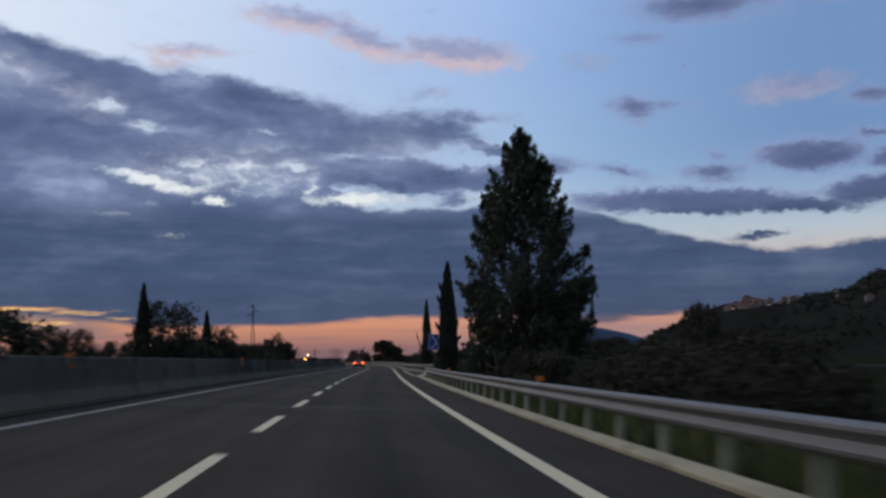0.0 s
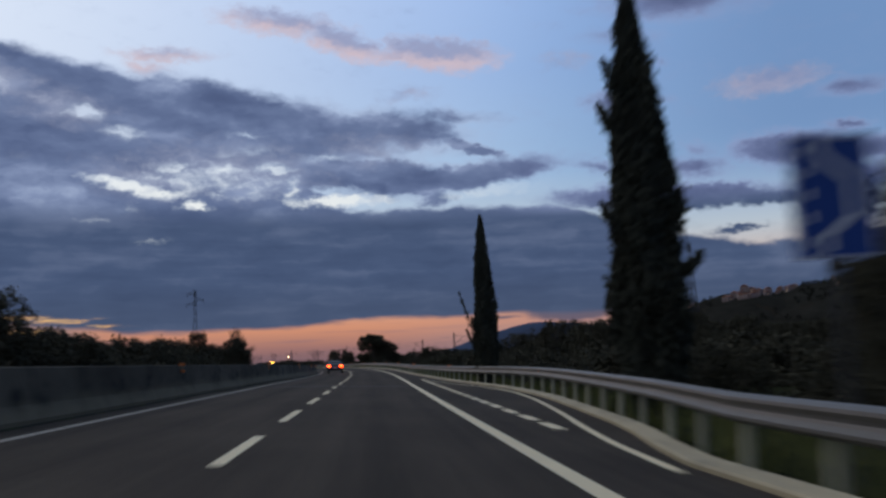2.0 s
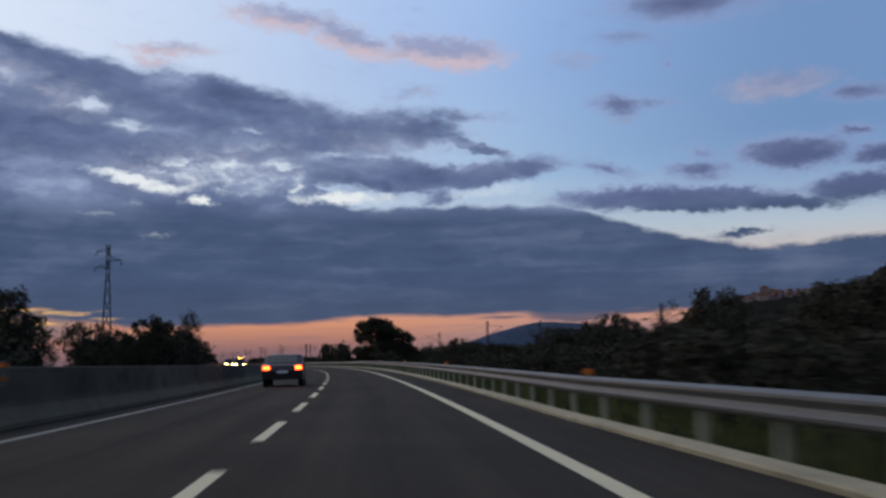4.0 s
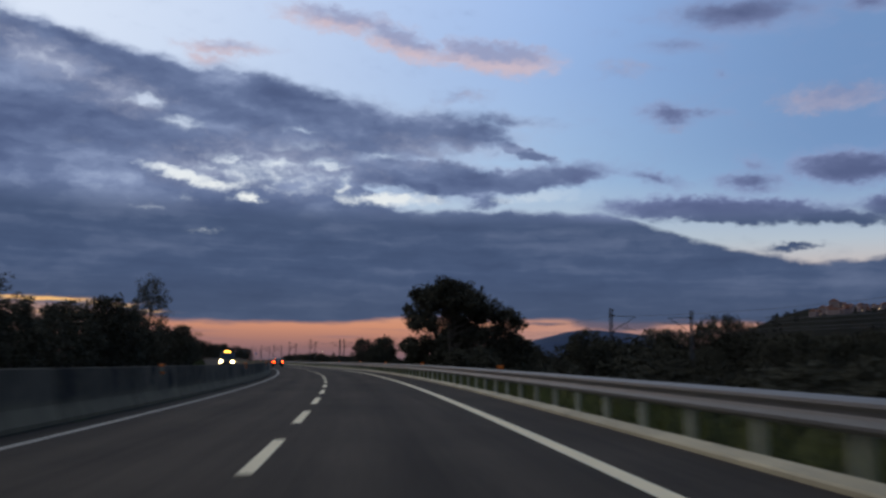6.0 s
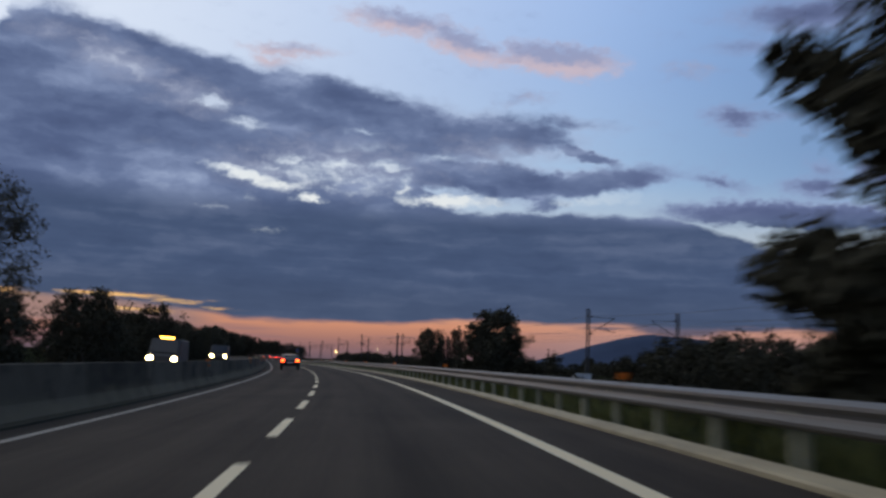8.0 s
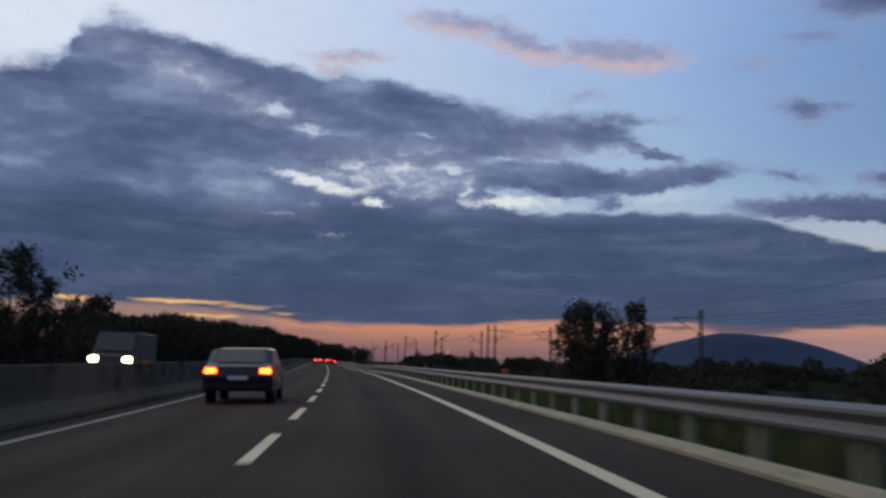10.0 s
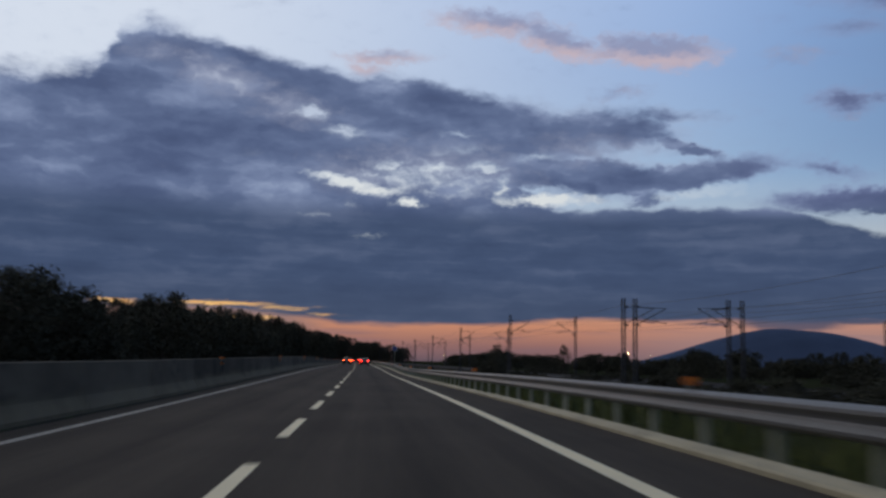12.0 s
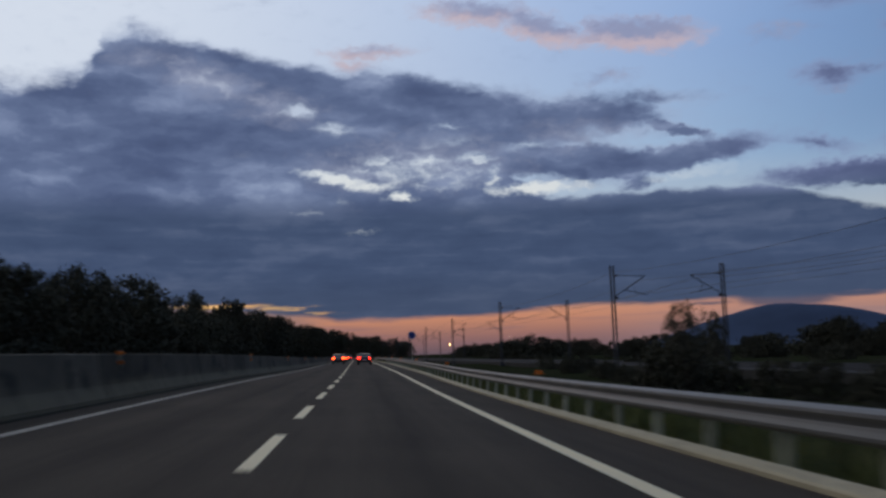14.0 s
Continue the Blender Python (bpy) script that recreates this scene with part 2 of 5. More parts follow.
fine, _ = w.noise(stretch, 1.2, 5.0, 0.56)
stria, _ = w.noise(w.vmath("MULTIPLY", mild, (0.13, 1.5, 1.0)), 1.1, 4.0, 0.55)
wisp, _ = w.noise(w.vmath("MULTIPLY", bent, (0.36, 1.0, 1.0)), 0.85, 4.0, 0.52)
broad, _ = w.noise(w.vmath("MULTIPLY", bent, (0.22, 0.8, 1.0)), 0.42, 3.0, 0.5)
shred, _ = w.noise(w.vmath("MULTIPLY", torn, (0.5, 1.0, 1.0)), 1.5, 6.0, 0.62)
ragged = w.math("ADD", w.math("MULTIPLY", w.math("SUBTRACT", fine, 0.5), 0.34), w.math("MULTIPLY", w.math("SUBTRACT", wisp, 0.5), 0.34))
torn_k = w.math("MULTIPLY", w.math("SUBTRACT", shred, 0.5), 1.0)
over = w.math("SUBTRACT", top, b_el)
soft_top = w.math("ADD", w.smooth(b_az, -2.0, 14.0, 0.7, 1.5), w.smooth(b_az, 19.0, 28.0, 0.0, 1.5))
mass = w.math("MINIMUM", w.math("DIVIDE", over, soft_top), 1.2)
el_low = w.math("ADD", el, w.math("MULTIPLY", w.math("SUBTRACT", w.noise(w.vmath("MULTIPLY", flat, (0.22, 1.0, 1.0)), 0.8, 3.0, 0.6)[0], 0.5), 0.9))
under = w.smooth(w.math("SUBTRACT", el_low, base), -0.15, 0.3)
puffs = w.math("MAXIMUM", w.math("MAXIMUM", small, banks), w.math("MAXIMUM", high, lobe))
dens = w.math("ADD", w.math("MAXIMUM", mass, puffs), w.math("ADD", ragged, w.math("MULTIPLY", torn_k, 0.35)))
gap_a = w.math("MULTIPLY", w.smooth(w.math("ADD", gaps, w.math("ADD", ragged, w.math("MULTIPLY", torn_k, 1.7))), 0.05, 0.95), w.smooth(gaps, 0.0, 0.3))
gap_b = w.math("MULTIPLY", w.smooth(w.math("ADD", weak, w.math("ADD", ragged, torn_k)), 0.0, 0.9), w.smooth(weak, 0.0, 0.6, 0.0, 0.85))
gap_c = w.math("MULTIPLY", w.smooth(w.math("ADD", open_east, w.math("MULTIPLY", torn_k, 0.6)), 0.08, 0.55), w.smooth(open_east, 0.0, 0.15))
gap_m = w.math("MAXIMUM", w.math("MAXIMUM", gap_a, gap_b), gap_c)
thread, _ = w.noise(w.vmath("MULTIPLY", mild, (0.30, 3.2, 1.0)), 1.2, 4.0, 0.6)
streak_m = w.math("MULTIPLY", w.smooth(w.math("ADD", streaks, w.math("MULTIPLY", w.math("SUBTRACT", thread, 0.56), 2.6)), 0.1, 0.8), w.smooth(streaks, 0.0, 0.45))
broken = w.math("MULTIPLY", w.smooth(w.math("ADD", pale, w.math("MULTIPLY", torn_k, 2.2)), 0.55, 1.5), 0.4)
gap_m = w.math("MAXIMUM", gap_m, broken)
free = w.math("MAXIMUM", w.math("SUBTRACT", 1.0, gap_m), w.smooth(small, 0.35, 0.8))
cover = w.math("MULTIPLY", w.math("MULTIPLY", w.smooth(dens, -0.02, 0.62), under), free)
cap_m = w.smooth(w.math("ADD", cap, w.math("MULTIPLY", ragged, 0.8)), 0.15, 0.6)
soft_rag = w.math("ADD", ragged, w.math("MULTIPLY", torn_k, 0.8))
rose_m = w.math("MULTIPLY", w.smooth(w.math("ADD", rose, soft_rag), 0.0, 0.66), w.smooth(rose, 0.0, 0.25, 0.0, 0.9))
dusky_m = w.math("MULTIPLY", w.smooth(w.math("ADD", dusky, soft_rag), 0.0, 0.75), w.smooth(dusky, 0.0, 0.25, 0.0, 0.85))

# clear sky: elevation, paler towards the west
sky = w.ramp(w.math("DIVIDE", el, 90.0), [
    (0.0, srgb(104, 88, 100)), (0.010, srgb(142, 106, 108)), (0.026, srgb(204, 142, 114)), (0.05, srgb(196, 168, 156)),
    (0.085, srgb(178, 192, 206)), (0.13, srgb(148, 181, 219)), (0.20, srgb(139, 173, 223)), (0.26, srgb(144, 178, 231)),
    (0.6, srgb(112, 140, 186)), (1.0, srgb(104, 130, 176))])
west = w.math("MULTIPLY", w.smooth(az, -20.0, 34.0), w.smooth(el, 6.0, 13.0))
sky = w.mix(w.math("MULTIPLY", west, 0.9), sky, srgb(222, 233, 250))
east = w.math("MULTIPLY", w.smooth(az, -6.0, -30.0), w.smooth(el, 6.0, 14.0))
sky = w.mix(w.math("MULTIPLY", east, 0.9), sky, srgb(104, 138, 186))
sky = w.mix(w.math("MULTIPLY", w.math("MULTIPLY", gap_m, w.smooth(az, -16.0, 4.0)), w.smooth(el, 16.0, 9.0)), sky, srgb(228, 234, 238))
bands = w.math("MULTIPLY", w.smooth(w.noise(w.vmath("MULTIPLY", flat, (0.10, 1.9, 1.0)), 1.0, 3.0, 0.5)[0], 0.50, 0.66), w.smooth(el, 2.9, 1.6))
sky = w.mix(w.math("MULTIPLY", bands, 0.5), sky, srgb(132, 106, 116))
veil = w.math("MULTIPLY", w.math("MULTIPLY", w.smooth(az, 13.5, 17.5), w.smooth(el, 1.3, 1.9)), w.smooth(el, 5.0, 4.0))
sky = w.mix(w.math("MULTIPLY", veil, 0.75), sky, w.mix(stria, srgb(96, 98, 116), srgb(150, 128, 124)))
dull = w.math("MULTIPLY", w.smooth(az, 1.0, -14.0), w.smooth(el, 4.0, 1.0))
sky = w.mix(w.math("MULTIPLY", dull, 0.7), sky, srgb(158, 136, 142))
# clouds: paler where thin, violet grey where thick, faint long streaks
patch, _ = w.noise(w.vmath("MULTIPLY", bent, (0.34, 0.85, 1.0)), 0.40, 4.0, 0.5)
edge = w.smooth(dens, 0.0, 0.75)
billow = w.math("ADD", w.math("MULTIPLY", w.math("SUBTRACT", patch, 0.5), 1.25), w.math("ADD", w.math("MULTIPLY", w.math("SUBTRACT", wisp, 0.5), 0.6), w.math("MULTIPLY", torn_k, 0.22)))
body = w.math("ADD", w.math("MULTIPLY", edge, 0.40), billow)
cloud_c = w.ramp(body, [
    (0.0, srgb(156, 173, 206)), (0.18, srgb(125, 142, 179)), (0.36, srgb(98, 115, 153)), (0.58, srgb(80, 96, 134)), (0.9, srgb(66, 80, 116))])
pale_m = w.smooth(w.math("ADD", pale, w.math("ADD", ragged, torn_k)), 0.1, 1.0)
cloud_c = w.mix(w.math("MULTIPLY", pale_m, 0.66), cloud_c, srgb(158, 168, 197))
bank_c = w.ramp(w.math("ADD", w.math("MULTIPLY", broad, 0.4), w.math("ADD", w.math("MULTIPLY", wisp, 0.34), w.math("MULTIPLY", stria, 0.26))), [
    (0.34, srgb(58, 74, 106)), (0.5, srgb(68, 85, 118)), (0.66, srgb(91, 106, 138))])
cloud_c = w.mix(w.smooth(el, 10.6, 8.4), cloud_c, bank_c)
puff_c = w.ramp(w.math("ADD", w.smooth(puffs, 0.1, 0.9), w.math("MULTIPLY", billow, 0.7)), [(0.0, srgb(136, 152, 194)), (0.5, srgb(103, 117, 158)), (1.0, srgb(82, 95, 134))])
cloud_c = w.mix(w.math("MULTIPLY", w.smooth(az, -8.0, -15.0), w.smooth(el, 8.6, 10.0)), cloud_c, puff_c)
low = w.smooth(el, 6.0, 3.0)
cloud_c = w.mix(w.math("MULTIPLY", low, 0.45), cloud_c, srgb(66, 79, 105))
rose_k = w.smooth(w.math("ADD", w.math("SUBTRACT", patch, 0.5), w.math("ADD", w.math("SUBTRACT", fine, 0.5), w.math("MULTIPLY", torn_k, 0.3))), -0.35, 0.3)
final = w.mix(dusky_m, sky, w.mix(rose_k, srgb(124, 138, 178), srgb(160, 160, 186)))
rose_top = field(((0.0, 20.45, 3.6, 0.7, -15, 1.0), (-6.2, 19.65, 4.0, 0.8, -5, 1.1), (3.7, 21.6, 4.0, 0.7, -6, 0.9), (11.2, 19.3, 2.6, 0.35, 2, 0.6)), torn)
rose_c = w.mix(w.smooth(w.math("ADD", rose_top, w.math("MULTIPLY", soft_rag, 0.6)), 0.05, 0.75, 0.0, 0.9), srgb(204, 184, 194), srgb(134, 146, 186))
final = w.mix(rose_m, final, w.mix(rose_k, w.mix(0.5, rose_c, srgb(146, 156, 190)), rose_c))
final = w.mix(w.math("MULTIPLY", cap_m, 0.85), final, srgb(72, 80, 106))
final = w.mix(cover, final, cloud_c)
final = w.mix(streak_m, final, w.mix(fine, srgb(214, 150, 104), srgb(248, 212, 140)))
final = w.mix(w.smooth(sep.outputs[1], 0.25, -0.6), final, w.mix(1.0, final, (0.42, 0.44, 0.5), "MULTIPLY"))
below = w.smooth(el, -0.2, -3.0)
final = w.mix(below, final, srgb(30, 28, 30))
back = wt.nodes.new("ShaderNodeBackground")
w.wire(final, back.inputs["Color"])
back.inputs["Strength"].default_value = 1.0
wo = wt.nodes.new("ShaderNodeOutputWorld")
w.wire(back.outputs[0], wo.inputs[0])

sun = new("sun", bpy.data.lights.new("sun", "SUN"))
sun.data.energy, sun.data.angle, sun.data.color = 0.12, radians(25), (1.0, 0.72, 0.5)
sun.matrix_world = look((-300, 800, 120), (0, 0, 0))

# ---- materials ----


def material(name, colour, rough=0.8, metal=0.0, spread=0.25, grain=6.0, broad_scale=0.35, bump=0.3, fleck=None, rand=0.0, spec=0.5):
    """Procedural surface: base colour varied at two scales, fine relief, optional flecks of a second colour."""
    m = bpy.data.materials.new(name)
    m.use_nodes = True
    t = m.node_tree
    n = Tree(t)
    b = t.nodes["Principled BSDF"]
    pos = t.nodes.new("ShaderNodeTexCoord").outputs["Object"]
    f1, _ = n.noise(pos, grain, 5.0, 0.6)
    f2, _ = n.noise(pos, broad_scale, 3.0, 0.5)
    k = n.math("ADD", n.math("MULTIPLY", n.math("SUBTRACT", f1, 0.5), spread * 2), n.math("MULTIPLY", n.math("SUBTRACT", f2, 0.5), spread * 2.4))
    if rand:
        info = t.nodes.new("ShaderNodeObjectInfo")
        k = n.math("ADD", k, n.math("MULTIPLY", n.math("SUBTRACT", info.outputs["Random"], 0.5), rand))
    k = n.math("MAXIMUM", n.math("ADD", k, 1.0), 0.15)
    col = n.mix(1.0, colour, n.xyz(k, k, k), "MULTIPLY")
    if fleck:
        f3, _ = n.noise(pos, fleck[1], 4.0, 0.65)
        col = n.mix(n.smooth(f3, fleck[2], fleck[2] + 0.12), col, fleck[0])
    n.wire(col, b.inputs["Base Color"])
    b.inputs["Metallic"].default_value = metal
    b.inputs["Specular IOR Level"].default_value = spec
    r = n.math("ADD", rough, n.math("MULTIPLY", n.math("SUBTRACT", f1, 0.5), 0.25))
    n.wire(r, b.inputs["Roughness"])
    if bump:
        u = t.nodes.new("ShaderNodeBump")
        u.inputs["Strength"].default_value = bump
        u.inputs["Distance"].default_value = 0.02
        n.wire(f1, u.inputs["Height"])
        n.wire(u.outputs[0], b.inputs["Normal"])
    return m


def lamp_material(name, colour, strength):
    m = bpy.data.materials.new(name)
    m.use_nodes = True
    b = m.node_tree.nodes["Principled BSDF"]
    b.inputs["Base Color"].default_value = (*colour, 1)
    b.inputs["Emission Color"].default_value = (*colour, 1)
    b.inputs["Emission Strength"].default_value = strength
    return m


ASPHALT = material("asphalt", (0.046, 0.035, 0.025), 0.95, spread=0.36, grain=7.0, broad_scale=0.22, bump=0.5, fleck=((0.088, 0.072, 0.05), 26.0, 0.58), spec=0.12)


def wear_tracks(mat, depth):
    """Wheel tracks, an oily lane middle and long streaks, along the road's own lat and s."""
    t = mat.node_tree
    n = Tree(t)
    b = t.nodes["Principled BSDF"]
    old = b.inputs["Base Color"].links[0].from_socket
    lat, run = t.nodes.new("ShaderNodeAttribute"), t.nodes.new("ShaderNodeAttribute")
    lat.attribute_name, run.attribute_name = "lat", "run"
    side = n.math("ABSOLUTE", n.math("SUBTRACT", n.math("ABSOLUTE", lat.outputs["Fac"]), 1.83))
    tracks = n.smooth(n.math("ABSOLUTE", n.math("SUBTRACT", side, 0.8)), 0.45, 0.05)
    oil = n.smooth(side, 0.4, 0.0)
    long_a, _ = n.noise(n.xyz(n.math("MULTIPLY", lat.outputs["Fac"], 3.0), n.math("MULTIPLY", run.outputs["Fac"], 0.05), 0.0), 1.0, 5.0, 0.65)
    long_b, _ = n.noise(n.xyz(n.math("MULTIPLY", lat.outputs["Fac"], 0.8), n.math("MULTIPLY", run.outputs["Fac"], 0.11), 3.0), 1.0, 4.0, 0.6)
    k = n.math("ADD", 1.0, n.math("ADD", n.math("MULTIPLY", n.math("SUBTRACT", long_a, 0.5), 1.5 * depth), n.math("MULTIPLY", n.math("SUBTRACT", long_b, 0.5), 1.8 * depth)))
    k = n.math("SUBTRACT", n.math("ADD", k, n.math("MULTIPLY", tracks, 0.3 * depth)), n.math("MULTIPLY", oil, 0.4 * depth))
    n.wire(n.mix(1.0, old, n.xyz(k, k, k), "MULTIPLY"), b.inputs["Base Color"])


wear_tracks(ASPHALT, 0.55)
ASPHALT_OLD = material("asphalt_patch", (0.026, 0.025, 0.024), 0.85, spread=0.2, grain=20.0, bump=0.3)
PAINT = material("road_paint", (0.76, 0.61, 0.365), 0.7, spread=0.12, grain=14.0, broad_scale=0.6, bump=0.2, fleck=((0.34, 0.33, 0.3), 9.0, 0.64))
# left edge line: weaker headlight put into a dimmer, more flecked paint colour
PAINT_UNLIT = material("unlit_road_paint", (0.36, 0.31, 0.24), 0.8, spread=0.2, grain=10.0, broad_scale=0.4, bump=0.2, fleck=((0.12, 0.11, 0.1), 6.0, 0.52))
KERB = material("kerb_concrete", (0.43, 0.345, 0.21), 0.85, spread=0.34, grain=5.0, broad_scale=0.5, bump=0.4, fleck=((0.20, 0.17, 0.11), 2.2, 0.56))
CONCRETE = material("barrier_concrete", (0.092, 0.074, 0.054), 0.95, spread=0.5, grain=3.0, broad_scale=0.5, bump=0.4, fleck=((0.028, 0.024, 0.02), 0.9, 0.55), rand=0.6, spec=0.1)


def dust_and_glow(mat, colour, height):
    """Paler uneven lower band: road dust, with headlight glow put into the same colour."""
    t = mat.node_tree
    n = Tree(t)
    b = t.nodes["Principled BSDF"]
    old = b.inputs["Base Color"].links[0].from_socket
    up, run = t.nodes.new("ShaderNodeAttribute"), t.nodes.new("ShaderNodeAttribute")
    up.attribute_name, run.attribute_name = "up", "run"
    edge, _ = n.noise(n.xyz(n.math("MULTIPLY", run.outputs["Fac"], 0.45), n.math("MULTIPLY", up.outputs["Fac"], 1.5), 0.0), 1.0, 5.0, 0.65)
    thin, _ = n.noise(n.xyz(n.math("MULTIPLY", run.outputs["Fac"], 2.5), n.math("MULTIPLY", up.outputs["Fac"], 0.6), 5.0), 1.0, 4.0, 0.6)
    f = n.smooth(n.math("ADD", up.outputs["Fac"], n.math("MULTIPLY", n.math("SUBTRACT", edge, 0.5), 1.6 * height)), height * 1.3, height * 0.5)
    n.wire(n.mix(n.math("MULTIPLY", f, n.smooth(thin, 0.3, 0.65, 0.35, 0.95)), old, colour), b.inputs["Base Color"])


# barrier foot: warm headlight glow and dust share one paler colour
dust_and_glow(CONCRETE, (0.17, 0.135, 0.085), 0.42)
STEEL = material("galvanised_steel", (0.15, 0.14, 0.13), 0.55, 0.35, spread=0.14, grain=7.0, broad_scale=0.6, bump=0.08, fleck=((0.3, 0.29, 0.27), 2.5, 0.62))
POST = material("post_steel", (0.42, 0.39, 0.27), 0.8, 0.1, spread=0.2, grain=12.0, bump=0.1, rand=0.3)
LATTICE = material("lattice_steel", (0.045, 0.045, 0.05), 0.7, 0.2, spread=0.2, grain=5.0, bump=0.0)
GRASS_M = material("grass_blades", (0.12, 0.122, 0.028), 0.9, spread=0.4, grain=1.3, broad_scale=0.15, bump=0.0, fleck=((0.20, 0.17, 0.07), 0.8, 0.58))
SOIL = material("field_soil", (0.024, 0.026, 0.013), 1.0, spread=0.4, grain=0.8, broad_scale=0.03, bump=0.5, fleck=((0.034, 0.026, 0.018), 0.3, 0.58), spec=0.0)
LEAF = material("leaves_dark", (0.066, 0.060, 0.040), 0.95, spread=0.3, grain=1.1, broad_scale=0.4, bump=0.0, rand=0.35, spec=0.08)
LEAF_POPLAR = material("leaves_poplar", (0.068, 0.072, 0.042), 0.75, spread=0.5, grain=1.4, broad_scale=0.5, bump=0.0, spec=0.3)
LEAF_CYPRESS = material("leaves_cypress", (0.045, 0.047, 0.034), 0.9, spread=0.4, grain=2.0, broad_scale=0.6, bump=0.0, rand=0.2, spec=0.2)
LEAF_DRY = material("leaves_sparse", (0.08, 0.07, 0.045), 0.8, spread=0.4, grain=2.0, bump=0.0, spec=0.2)
BARK = material("bark", (0.07, 0.055, 0.04), 0.95, spread=0.35, grain=9.0, bump=0.6)
BLUE = material("sign_blue", (0.012, 0.06, 0.28), 0.45, spread=0.06, grain=3.0, bump=0.0)
WHITE = material("sign_white", (0.75, 0.76, 0.76), 0.45, spread=0.05, grain=3.0, bump=0.0)
ORANGE = material("reflector_orange", (0.82, 0.21, 0.03), 0.3, spread=0.1, grain=30.0, bump=0.0)
HILL_M = material("hill_scrub", (0.026, 0.024, 0.019), 0.98, spread=0.5, grain=0.05, broad_scale=0.008, bump=0.0, fleck=((0.034, 0.026, 0.018), 0.02, 0.6), spec=0.0)
# evening haze over the mountain is put into its blue base colour
MOUNTAIN_HAZE = material("hazed_mountain", (0.075, 0.098, 0.15), 1.0, spread=0.18, grain=0.01, broad_scale=0.002, bump=0.0, spec=0.0)
GRIT = material("roadside_grit", (0.05, 0.044, 0.03), 0.95, spread=0.4, grain=9.0, broad_scale=0.5, bump=0.5, fleck=((0.075, 0.08, 0.03), 1.6, 0.55), spec=0.1)
BALLAST = material("ballast_stone", (0.05, 0.045, 0.04), 0.95, spread=0.3, grain=6.0, bump=0.4, spec=0.1)
WINDOW = lamp_material("lit_window", (1.0, 0.66, 0.3), 1.6)
PLASTER = material("house_plaster", (0.30, 0.225, 0.205), 0.9, spread=0.2, grain=1.0, bump=0.0, rand=0.3)
ROOF = material("roof_tiles", (0.24, 0.10, 0.06), 0.85, spread=0.3, grain=2.0, bump=0.0)
GLASS = material("dark_glass", (0.02, 0.022, 0.028), 0.12, spread=0.05, bump=0.0)
CAR_DARK = material("car_paint_dark", (0.03, 0.03, 0.035), 0.3, 0.3, spread=0.05, bump=0.0)
LEAF_FAR = material("leaves_far", (0.03, 0.029, 0.022), 0.95, spread=0.5, grain=0.12, broad_scale=0.01, bump=0.0, spec=0.0)
CAR_WHITE = material("van_paint", (0.025, 0.025, 0.026), 0.6, 0.0, spread=0.06, bump=0.0)
RUBBER = material("tyre_rubber", (0.02, 0.02, 0.02), 0.9, spread=0.1, bump=0.1)
TAIL = lamp_material("tail_lamp", (1.0, 0.02, 0.008), 15.0)
BRAKE = lamp_material("brake_lamp", (1.0, 0.05, 0.008), 24.0)
HEAD = lamp_material("head_lamp", (1.0, 0.72, 0.30), 30.0)
AMBER = lamp_material("amber_lamp", (1.0, 0.45, 0.06), 14.0)
WARM = lamp_material("street_lamp_glow", (1.0, 0.66, 0.22), 120.0)

# ---- building helpers ----


def mesh_of(name, verts, faces, mat=None, smooth=False):
    me = bpy.data.meshes.new(name)
    me.from_pydata([tuple(v) for v in verts], [], faces)
    if mat:
        me.materials.append(mat)
    if smooth:
        me.polygons.foreach_set("use_smooth", [True] * len(me.polygons))
    me.update()
    return me


def quad_mesh(name, quads, mat):
    """A mesh of loose quads given as an array (n, 4, 3)."""
    n = len(quads)
    me = bpy.data.meshes.new(name)
    me.vertices.add(n * 4)
    me.vertices.foreach_set("co", quads.reshape(-1).astype(np.float32))
    me.loops.add(n * 4)
    me.loops.foreach_set("vertex_index", np.arange(n * 4, dtype=np.int32))
    me.polygons.add(n)
    me.polygons.foreach_set("loop_start", np.arange(0, n * 4, 4, dtype=np.int32))
    me.materials.append(mat)
    me.update(calc_edges=True)
    return me


def link(name, me, parent=None, m=None, label="", kind=""):
    ob = new(name, me)
    if parent:
        ob.parent = parent
    if m is not None:
        ob.matrix_basis = m
    return tagged(ob, label=label, kind=kind)


def part(name, bm, mat, parent, label="", smooth=False):
    me = bpy.data.meshes.new(name)
    bm.to_mesh(me)
    bm.free()
    me.materials.append(mat)
    if smooth:
        me.polygons.foreach_set("use_smooth", [True] * len(me.polygons))
    return link(name, me, parent, label=label)


def box(bm, sx, sy, sz, m=Matrix(), bevel=0.0):
    made = bmesh.ops.create_cube(bm, size=1.0, matrix=m @ Matrix.Diagonal((sx, sy, sz, 1)))
    if bevel:
        edges = {e for v in made["verts"] for e in v.link_edges}
        bmesh.ops.bevel(bm, geom=list(edges), offset=bevel, segments=2, affect="EDGES")
    return bm


def bar(bm, a, b, r, r2=None, sides=6):
    """A tapered rod from a to b."""
    a, b = Vector(a), Vector(b)
    d = b - a
    m = Matrix.Translation((a + b) / 2) @ d.to_track_quat("Z", "Y").to_matrix().to_4x4()
    bmesh.ops.create_cone(bm, cap_ends=True, segments=sides, radius1=r, radius2=r if r2 is None else r2, depth=d.length, matrix=m)
    return bm


